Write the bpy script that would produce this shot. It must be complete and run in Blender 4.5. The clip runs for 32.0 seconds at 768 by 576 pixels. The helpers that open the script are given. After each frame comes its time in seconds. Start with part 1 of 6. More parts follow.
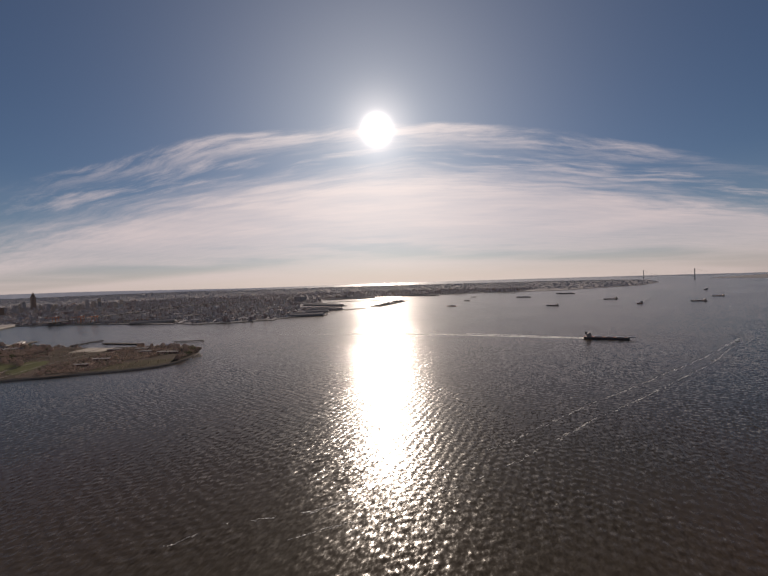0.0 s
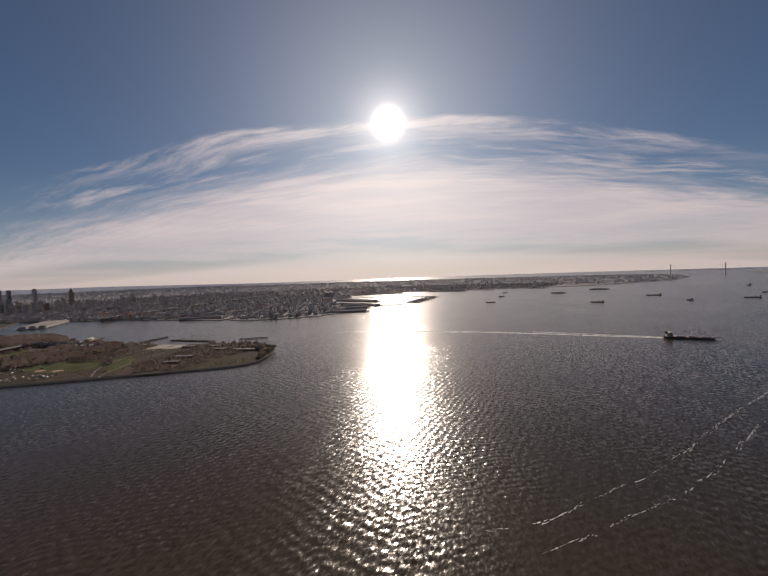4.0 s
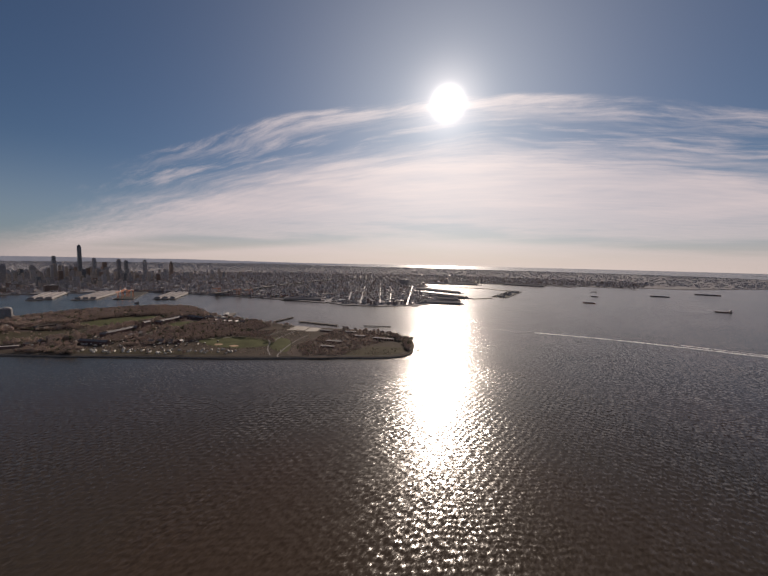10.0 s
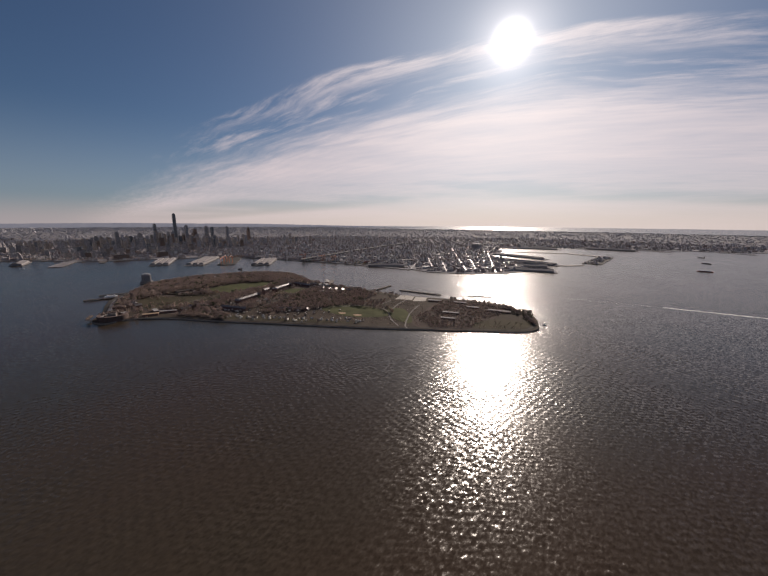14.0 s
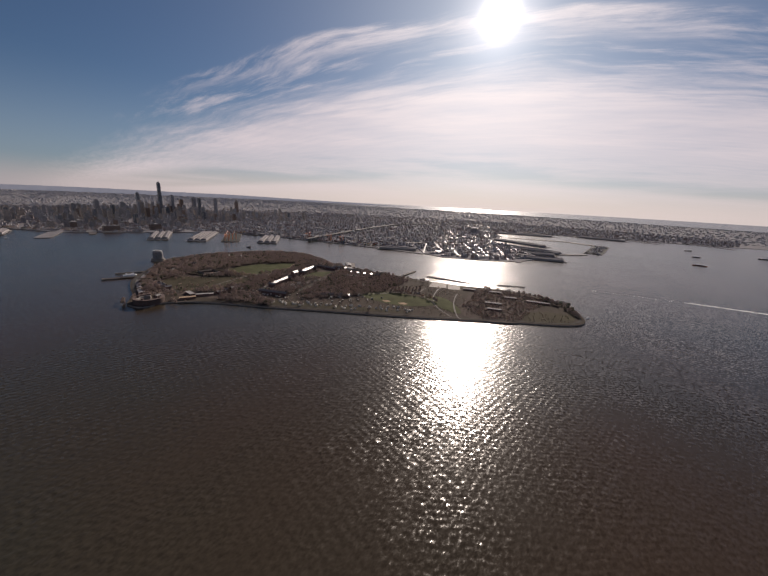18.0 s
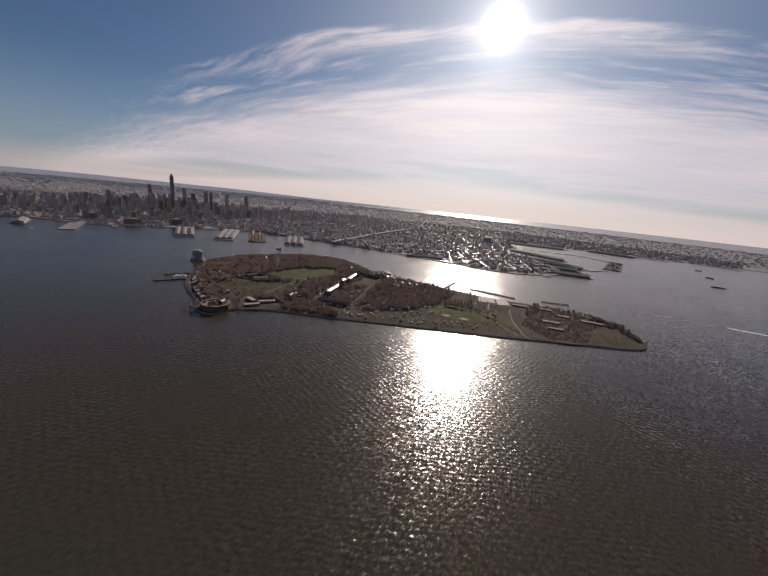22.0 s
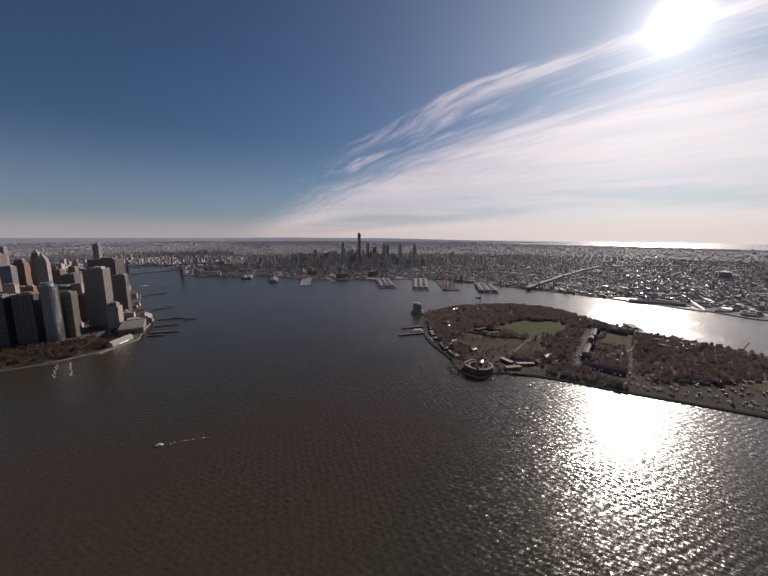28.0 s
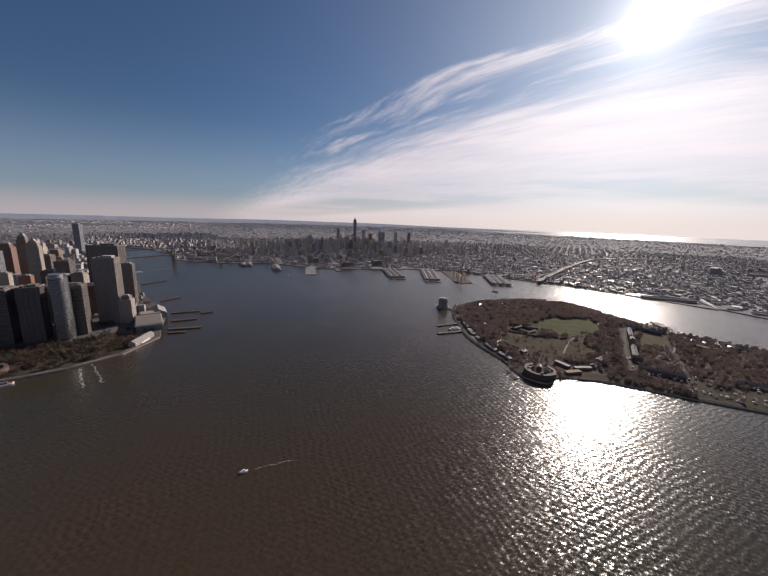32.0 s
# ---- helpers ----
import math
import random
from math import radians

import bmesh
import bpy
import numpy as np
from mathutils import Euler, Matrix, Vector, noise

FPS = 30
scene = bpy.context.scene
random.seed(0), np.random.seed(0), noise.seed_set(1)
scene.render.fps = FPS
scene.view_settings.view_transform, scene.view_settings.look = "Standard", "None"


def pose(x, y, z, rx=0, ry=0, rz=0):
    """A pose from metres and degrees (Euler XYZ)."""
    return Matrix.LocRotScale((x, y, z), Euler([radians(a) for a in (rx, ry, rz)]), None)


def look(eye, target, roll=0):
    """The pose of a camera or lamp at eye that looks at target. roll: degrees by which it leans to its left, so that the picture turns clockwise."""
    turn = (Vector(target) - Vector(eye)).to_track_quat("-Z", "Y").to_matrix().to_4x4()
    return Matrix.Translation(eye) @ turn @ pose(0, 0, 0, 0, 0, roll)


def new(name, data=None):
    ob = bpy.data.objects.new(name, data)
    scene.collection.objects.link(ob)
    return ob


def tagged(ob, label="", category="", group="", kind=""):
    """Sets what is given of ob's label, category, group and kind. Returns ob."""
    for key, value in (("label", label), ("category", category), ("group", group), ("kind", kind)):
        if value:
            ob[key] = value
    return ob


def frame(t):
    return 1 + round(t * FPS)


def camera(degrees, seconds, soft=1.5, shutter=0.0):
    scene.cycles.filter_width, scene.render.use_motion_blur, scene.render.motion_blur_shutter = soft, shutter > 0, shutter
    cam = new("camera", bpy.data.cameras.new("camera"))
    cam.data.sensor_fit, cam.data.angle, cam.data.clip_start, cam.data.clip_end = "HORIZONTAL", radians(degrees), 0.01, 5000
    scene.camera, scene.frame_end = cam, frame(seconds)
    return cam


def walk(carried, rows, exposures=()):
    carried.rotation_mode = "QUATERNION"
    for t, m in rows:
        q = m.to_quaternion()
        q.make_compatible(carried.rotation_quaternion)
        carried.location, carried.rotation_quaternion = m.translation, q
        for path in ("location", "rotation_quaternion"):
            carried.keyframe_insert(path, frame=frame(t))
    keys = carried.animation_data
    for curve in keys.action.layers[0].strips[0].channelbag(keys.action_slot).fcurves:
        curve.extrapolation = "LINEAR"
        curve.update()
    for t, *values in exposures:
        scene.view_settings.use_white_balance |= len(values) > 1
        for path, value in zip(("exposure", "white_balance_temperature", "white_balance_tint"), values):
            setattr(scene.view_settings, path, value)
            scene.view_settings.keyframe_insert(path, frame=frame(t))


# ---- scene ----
cam = camera(98.1, 32.0)
# seconds, eye, then yaw, pitch and roll in degrees
PATH = [
    (0.0, -362.80, -137.66, 44.84, -140.78, -1.34, -1.96),
    (0.5, -358.48, -134.26, 44.95, -139.81, -3.01, -2.11),
    (1.0, -354.14, -130.85, 45.11, -139.35, -3.38, -2.11),
    (1.5, -349.81, -127.46, 45.33, -139.36, -2.40, -2.74),
    (2.0, -345.58, -124.11, 45.62, -139.31, -1.87, -1.83),
    (2.5, -341.47, -120.84, 46.09, -139.29, -1.58, -0.97),
    (3.0, -337.45, -117.65, 46.81, -138.84, -2.24, -1.36),
    (3.5, -333.48, -114.53, 47.77, -138.88, -2.39, -2.36),
    (5.5, -317.70, -102.06, 52.38, -138.92, -0.73, 0.05),
    (6.0, -313.89, -98.49, 53.29, -139.60, -0.06, -0.16),
    (6.5, -310.12, -94.65, 53.94, -139.02, 0.92, -0.25),
    (7.0, -306.31, -90.72, 54.41, -138.60, 2.37, -1.28),
    (7.5, -302.42, -86.73, 54.77, -137.27, 0.18, 0.01),
    (8.0, -298.59, -82.62, 55.09, -133.70, -0.23, 1.47),
    (8.5, -294.93, -78.40, 55.47, -133.24, -1.96, 0.91),
    (9.0, -291.39, -74.15, 55.95, -133.12, -3.50, 0.88),
    (9.5, -287.90, -69.97, 56.52, -131.79, -5.14, 1.44),
    (10.0, -284.41, -65.77, 57.12, -130.65, -4.73, 1.10),
    (10.5, -280.89, -61.48, 57.72, -130.69, -5.39, 1.00),
    (11.0, -277.31, -57.17, 58.28, -128.55, -11.04, 0.49),
    (11.5, -273.74, -52.94, 58.87, -123.58, -11.43, -0.99),
    (12.0, -270.15, -48.76, 59.52, -123.11, -11.05, -1.49),
    (12.5, -266.49, -44.52, 60.24, -123.76, -12.49, -1.11),
    (13.0, -262.79, -40.19, 60.98, -124.05, -12.89, -0.14),
    (13.5, -259.10, -35.77, 61.69, -122.16, -13.25, 0.51),
    (14.0, -255.50, -31.33, 62.32, -121.89, -11.30, 0.32),
    (14.5, -251.89, -26.98, 62.97, -121.96, -11.33, 0.15),
    (16.5, -237.63, -9.35, 65.52, -124.17, -12.94, 0.34),
    (17.0, -234.04, -4.75, 66.09, -124.51, -12.77, 1.26),
    (17.5, -230.43, -0.06, 66.60, -125.36, -14.27, 2.57),
    (18.0, -226.99, 4.62, 67.13, -125.96, -14.93, 2.99),
    (18.5, -223.69, 9.33, 67.78, -125.95, -14.75, 3.53),
    (19.0, -220.43, 14.11, 68.49, -126.68, -15.07, 4.46),
    (19.5, -217.07, 18.85, 69.19, -125.80, -15.78, 5.10),
    (20.0, -213.43, 23.53, 69.79, -125.29, -15.88, 6.19),
    (20.5, -209.57, 28.14, 70.31, -126.01, -14.95, 7.44),
    (21.0, -205.60, 32.65, 70.77, -126.91, -13.79, 6.93),
    (21.5, -201.57, 37.08, 71.11, -127.13, -13.87, 6.03),
    (22.0, -197.64, 41.52, 71.36, -127.37, -14.66, 5.97),
    (22.5, -193.91, 45.95, 71.62, -127.52, -14.48, 5.99),
    (23.0, -190.38, 50.51, 71.92, -127.63, -13.51, 5.54),
    (23.5, -186.94, 55.18, 72.24, -126.47, -12.45, 4.86),
    (24.0, -183.49, 59.84, 72.56, -124.88, -12.41, 3.55),
    (24.5, -179.96, 64.53, 72.89, -125.54, -13.04, 3.15),
    (26.5, -165.45, 83.27, 74.41, -124.47, -13.47, 1.53),
    (27.0, -161.79, 88.01, 74.80, -123.82, -11.80, 0.57),
    (27.5, -158.11, 92.78, 75.22, -112.58, -3.92, 0.13),
    (28.0, -154.53, 97.59, 75.71, -102.40, -9.18, 0.30),
    (28.5, -151.13, 102.48, 76.25, -98.94, -13.70, 0.74),
    (29.0, -147.90, 107.37, 76.84, -97.48, -15.11, 2.34),
    (29.5, -144.82, 112.17, 77.45, -94.40, -14.44, 1.95),
    (30.0, -141.97, 116.98, 78.08, -95.58, -17.36, 3.03),
    (30.5, -139.28, 121.88, 78.71, -97.66, -16.45, 3.26),
    (31.0, -136.67, 126.89, 79.44, -99.61, -14.03, 2.43),
    (31.5, -133.97, 132.02, 80.19, -105.03, -12.61, 1.62),
    (32.0, -131.08, 137.16, 81.03, -106.06, -11.68, 1.93),
]


# One unit stands for four metres on the ground, so that the harbour fits within the
# lens's reach out to the horizon. Plan numbers below are metres on the ground:
# x to the east, y to the north, from the round fort on the island.
S = 0.25


def eye_pose(x, y, z, yaw, pitch, roll):
    return pose(x, y, z, 90 + pitch, 0, yaw) @ pose(0, 0, 0, 0, 0, roll)


walk(cam, [(r[0], eye_pose(*r[1:])) for r in PATH], [(0, 0.06, 7250, 18), (10, 0.10, 7200, 18), (13, 0.13, 7000, 18), (24, 0.25, 6900, 18), (27, 0.18, 6800, 17), (28, 0.22, 6700, 17), (29, 0.29, 6700, 17), (30, 0.38, 6700, 17), (32, 0.40, 6700, 17)])


# ---- light: a low winter sun behind thin cirrus ----
SUN_AZ, SUN_EL = radians(140.5), radians(24.1)
TO_SUN = Vector((math.sin(SUN_AZ) * math.cos(SUN_EL), math.cos(SUN_AZ) * math.cos(SUN_EL), math.sin(SUN_EL)))
ACROSS = Vector((math.cos(SUN_AZ), -math.sin(SUN_AZ), 0))
AHEAD = Vector((math.sin(SUN_AZ), math.cos(SUN_AZ), 0))

sun_data = bpy.data.lights.new("sun", "SUN")
sun_data.energy, sun_data.angle, sun_data.color = 4.3, radians(0.53), (1.0, 0.92, 0.81)
sun = new("sun", sun_data)
sun.matrix_world = look(TO_SUN * 3000, (0, 0, 0))

world = bpy.data.worlds.new("harbour_sky")
scene.world = world
world.use_nodes = True
WT = world.node_tree
WT.nodes.clear()


def wnode(kind, **values):
    n = WT.nodes.new(kind)
    for key, v in values.items():
        n.inputs[key].default_value = v
    return n


def wmath(op, a, b=0.0, clamp=False):
    n = WT.nodes.new("ShaderNodeMath")
    n.operation, n.use_clamp = op, clamp
    for i, v in enumerate((a, b)):
        if isinstance(v, (int, float)):
            n.inputs[i].default_value = v
        else:
            WT.links.new(v, n.inputs[i])
    return n.outputs[0]


def wstep(v, lo, hi):
    n = WT.nodes.new("ShaderNodeMapRange")
    n.interpolation_type = "SMOOTHSTEP"
    WT.links.new(v, n.inputs[0])
    n.inputs[1].default_value, n.inputs[2].default_value = lo, hi
    return n.outputs[0]


def wdot(v, d):
    n = WT.nodes.new("ShaderNodeVectorMath")
    n.operation = "DOT_PRODUCT"
    WT.links.new(v, n.inputs[0])
    n.inputs[1].default_value = d
    return n.outputs["Value"]


def wmix(f, a, b):
    n = WT.nodes.new("ShaderNodeMix")
    n.data_type = "RGBA"
    for i, v in ((0, f), (6, a), (7, b)):
        if isinstance(v, (tuple, float)):
            n.inputs[i].default_value = v
        else:
            WT.links.new(v, n.inputs[i])
    return n.outputs[2]


def wnoise(vec, scale, detail, rough=0.55):
    n = wnode("ShaderNodeTexNoise", Scale=scale, Detail=detail, Roughness=rough)
    WT.links.new(vec, n.inputs["Vector"])
    return n.outputs[0]


sky = WT.nodes.new("ShaderNodeTexSky")
sky.sky_type, sky.sun_disc = "NISHITA", False
sky.sun_elevation, sky.sun_rotation = SUN_EL, SUN_AZ
sky.altitude, sky.air_density, sky.dust_density, sky.ozone_density = 300, 1.0, 0.6, 2.0
way = WT.nodes.new("ShaderNodeTexCoord").outputs["Generated"]
up = wdot(way, (0, 0, 1))
lift = wmath("ADD", wmath("MAXIMUM", up, 0.0), 0.035)
u = wmath("DIVIDE", wdot(way, ACROSS), lift)
v = wmath("DIVIDE", wdot(way, AHEAD), lift)
bend = wmath("ADD", u, 0.1)
bow = wmath("MULTIPLY", wmath("SUBTRACT", wmath("SQRT", wmath("ADD", wmath("MULTIPLY", bend, bend), 3.0)), 1.732), 0.43)
plane = WT.nodes.new("ShaderNodeCombineXYZ")
WT.links.new(wmath("MULTIPLY", u, 0.5), plane.inputs[0])
WT.links.new(wmath("MULTIPLY", v, 0.5), plane.inputs[1])
sway = wmath("MULTIPLY", wmath("SUBTRACT", wnoise(plane.outputs[0], 1.1, 3.0, 0.5), 0.5), 0.6)
arc = wmath("ADD", wmath("SUBTRACT", v, bow), sway)
flat = WT.nodes.new("ShaderNodeCombineXYZ")
WT.links.new(wmath("MULTIPLY", u, 0.30), flat.inputs[0])
WT.links.new(wmath("MULTIPLY", arc, 1.5), flat.inputs[1])
streak = wnoise(flat.outputs[0], 1.5, 8.0, 0.6)
fibre = WT.nodes.new("ShaderNodeCombineXYZ")
WT.links.new(wmath("MULTIPLY", u, 0.55), fibre.inputs[0])
WT.links.new(wmath("ADD", wmath("MULTIPLY", arc, 3.0), wmath("MULTIPLY", u, 0.5)), fibre.inputs[1])
fine = wnoise(fibre.outputs[0], 2.2, 7.0, 0.68)
sheet = WT.nodes.new("ShaderNodeCombineXYZ")
WT.links.new(wmath("MULTIPLY", wdot(way, ACROSS), 1.3), sheet.inputs[0])
WT.links.new(wmath("MULTIPLY", up, 13.0), sheet.inputs[1])
bands = wnoise(sheet.outputs[0], 1.4, 5.0, 0.55)
ripple = wmath("ADD", wmath("MULTIPLY", wmath("SUBTRACT", streak, 0.5), 0.30), wmath("MULTIPLY", wmath("SUBTRACT", fine, 0.5), 0.16))
far = wmath("ADD", wmath("ADD", wmath("SUBTRACT", v, bow), wmath("MULTIPLY", sway, 0.35)), ripple)
edge = wstep(far, 1.93, 2.06)
fade = wmath("SUBTRACT", 1.0, wmath("MULTIPLY", wstep(far, 2.08, 2.42), 0.92))
tail = wmath("MULTIPLY", wmath("MULTIPLY", wstep(u, -3.6, -1.2), 0.85), wmath("SUBTRACT", 1.0, wmath("MULTIPLY", wstep(u, 1.2, 3.0), 0.75)))
wisp = wmath("ADD", wmath("MULTIPLY", streak, 0.45), wmath("MULTIPLY", fine, 0.55))
rim = wmath("MULTIPLY", wmath("MULTIPLY", wmath("MULTIPLY", edge, fade), tail), wstep(wisp, 0.40, 0.64))
strands = wmath("MULTIPLY", wmath("MULTIPLY", wstep(far, 2.1, 2.35), wstep(wisp, 0.44, 0.66)), wmath("MULTIPLY", wstep(u, -5.0, -2.5), 0.62))
spread = wmath("ADD", 1.0, wmath("MULTIPLY", wmath("MAXIMUM", wmath("MULTIPLY", u, -1.0), 0.0), 0.15))
body = wmath("MULTIPLY", wstep(wmath("DIVIDE", wmath("ADD", wmath("SUBTRACT", far, 2.35), wmath("MULTIPLY", wmath("SUBTRACT", wisp, 0.5), 1.5)), spread), 0.0, 1.0), wmath("ADD", 0.86, wmath("ADD", wmath("MULTIPLY", wmath("SUBTRACT", fine, 0.5), 0.4), wmath("MULTIPLY", wmath("SUBTRACT", bands, 0.5), 0.9))))
gap = wmath("MULTIPLY", wmath("MULTIPLY", wstep(far, 4.6, 6.6), wmath("SUBTRACT", 1.0, wstep(far, 9.0, 12.0))), wstep(bands, 0.40, 0.60))
cover = wmath("MULTIPLY", wmath("MAXIMUM", wmath("MAXIMUM", rim, strands), body), wmath("SUBTRACT", 1.0, wmath("MULTIPLY", gap, 0.55)), True)
# unseen cloud behind the eye, added to brighten the shaded sides
fill_veil = wmath("MULTIPLY", wstep(wdot(way, AHEAD), 0.05, -0.5), wmath("MULTIPLY", wstep(streak, 0.25, 0.7), 0.36))
cover = wmath("MAXIMUM", cover, fill_veil)
deep = wmix(1.0, sky.outputs[0], (0.70, 0.95, 1.20, 1))
WT.nodes[-1].blend_type = "MULTIPLY"
scaled = WT.nodes.new("ShaderNodeVectorMath")
scaled.operation = "SCALE"
WT.links.new(deep, scaled.inputs[0])
scaled.inputs["Scale"].default_value = 0.033
near_sun = wmath("MAXIMUM", wdot(way, TO_SUN), 0.0)
halo = wmath("POWER", near_sun, 14.0)
veiled = wmath("POWER", near_sun, 5.0)
core = wmath("POWER", near_sun, 330.0)
disc = wmath("POWER", near_sun, 3400.0)
cloud = wmix(halo, (0.57, 0.53, 0.56, 1), (0.78, 0.74, 0.74, 1))
tint = wmix(wmath("MULTIPLY", cover, 0.88), scaled.outputs[0], cloud)
pale = wmath("SUBTRACT", 1.0, wstep(up, 0.0, 0.26))
tint = wmix(wmath("MULTIPLY", wmath("MULTIPLY", pale, 0.42), wmath("SUBTRACT", 1.0, cover)), tint, (0.25, 0.31, 0.40, 1))
low = wmath("SUBTRACT", 1.0, wstep(up, -0.01, 0.06))
rimlight = wmix(wstep(wdot(way, AHEAD), 0.35, 0.95), (0.40, 0.36, 0.37, 1), (0.56, 0.51, 0.48, 1))
tint = wmix(wmath("MULTIPLY", low, 0.62), tint, rimlight)
glow = wmath("ADD", wmath("ADD", wmath("ADD", wmath("MULTIPLY", halo, 0.10), wmath("MULTIPLY", veiled, 0.05)), wmath("MULTIPLY", core, 0.4)), wmath("MULTIPLY", disc, 6.0))
hot = WT.nodes.new("ShaderNodeVectorMath")
hot.operation = "SCALE"
hot.inputs[0].default_value = (1.0, 0.97, 0.92)
WT.links.new(glow, hot.inputs["Scale"])
total = WT.nodes.new("ShaderNodeVectorMath")
WT.links.new(tint, total.inputs[0])
WT.links.new(hot.outputs[0], total.inputs[1])
back = wnode("ShaderNodeBackground", Strength=1.0)
WT.links.new(total.outputs[0], back.inputs[0])
WT.links.new(back.outputs[0], WT.nodes.new("ShaderNodeOutputWorld").inputs[0])


# ---- materials ----
class Mat:
    """A node material with a few short ways to wire it."""

    def __init__(self, name):
        self.m = bpy.data.materials.new(name)
        self.m.use_nodes = True
        self.t = self.m.node_tree
        self.b = self.t.nodes["Principled BSDF"]
        self.co = self.t.nodes.new("ShaderNodeTexCoord")

    def put(self, key, v):
        if isinstance(v, (int, float, tuple)):
            self.b.inputs[key].default_value = v
        else:
            self.t.links.new(v, self.b.inputs[key])
        return self

    def math(self, op, a, b=0.0, clamp=False):
        n = self.t.nodes.new("ShaderNodeMath")
        n.operation, n.use_clamp = op, clamp
        for i, v in enumerate((a, b)):
            if isinstance(v, (int, float)):
                n.inputs[i].default_value = v
            else:
                self.t.links.new(v, n.inputs[i])
        return n.outputs[0]

    def noise(self, scale, detail=3.0, rough=0.55, vec=None, stretch=None):
        n = self.t.nodes.new("ShaderNodeTexNoise")
        n.inputs["Scale"].default_value, n.inputs["Detail"].default_value, n.inputs["Roughness"].default_value = scale, detail, rough
        src = vec or self.co.outputs["Object"]
        if stretch:
            both = self.t.nodes.new("ShaderNodeCombineXYZ")
            for slot, (axis, share) in enumerate(stretch):
                d = self.t.nodes.new("ShaderNodeVectorMath")
                d.operation = "DOT_PRODUCT"
                self.t.links.new(src, d.inputs[0])
                d.inputs[1].default_value = axis * share
                self.t.links.new(d.outputs["Value"], both.inputs[slot])
            src = both.outputs[0]
        self.t.links.new(src, n.inputs["Vector"])
        return n.outputs[0]

    def ramp(self, f, stops):
        n = self.t.nodes.new("ShaderNodeValToRGB")
        while len(n.color_ramp.elements) < len(stops):
            n.color_ramp.elements.new(0.5)
        for e, (p, c) in zip(n.color_ramp.elements, stops):
            e.position, e.color = p, (*c, 1)
        self.t.links.new(f, n.inputs[0])
        return n.outputs[0]

    def mix(self, f, a, b, mode="MIX"):
        n = self.t.nodes.new("ShaderNodeMix")
        n.data_type, n.blend_type = "RGBA", mode
        for i, v in ((0, f), (6, a), (7, b)):
            if isinstance(v, (float, int)):
                n.inputs[i].default_value = v
            elif isinstance(v, tuple):
                n.inputs[i].default_value = (*v, 1) if len(v) == 3 else v
            else:
                self.t.links.new(v, n.inputs[i])
        return n.outputs[2]

    def bump(self, h, strength, dist):
        n = self.t.nodes.new("ShaderNodeBump")
        n.inputs["Strength"].default_value, n.inputs["Distance"].default_value = strength, dist
        self.t.links.new(h, n.inputs["Height"])
        self.t.links.new(n.outputs[0], self.b.inputs["Normal"])
        return self

    def thin(self, colour, share):
        """Lets part of the light through, as a loose mass of twigs does."""
        out = [n for n in self.t.nodes if n.type == "OUTPUT_MATERIAL"][0]
        tr, mx = self.t.nodes.new("ShaderNodeBsdfTranslucent"), self.t.nodes.new("ShaderNodeMixShader")
        self.t.links.new(colour, tr.inputs[0])
        mx.inputs[0].default_value = share
        self.t.links.new(self.b.outputs[0], mx.inputs[1])
        self.t.links.new(tr.outputs[0], mx.inputs[2])
        self.t.links.new(mx.outputs[0], out.inputs[0])

    def island(self):
        return self.t.nodes.new("ShaderNodeNewGeometry").outputs["Random Per Island"]

    def single(self):
        return self.t.nodes.new("ShaderNodeObjectInfo").outputs["Random"]


def plain(name, colour, rough=0.7, metal=0.0, vary=0.25, scale=0.6, bump=0.15, spec=0.5):
    """Paint, stone or metal with mottling at two scales."""
    k = Mat(name)
    f = k.math("ADD", k.math("MULTIPLY", k.noise(scale, 4.0), 0.6), k.math("MULTIPLY", k.noise(scale * 9, 2.0), 0.4))
    dark, light = tuple(c * (1 - vary) for c in colour), tuple(min(1, c * (1 + vary)) for c in colour)
    k.put("Base Color", k.ramp(f, ((0.3, dark), (0.7, light)))).put("Roughness", rough).put("Metallic", metal)
    k.put("Specular IOR Level", spec)
    k.bump(k.noise(scale * 6, 3.0), bump, 0.2)
    return k.m


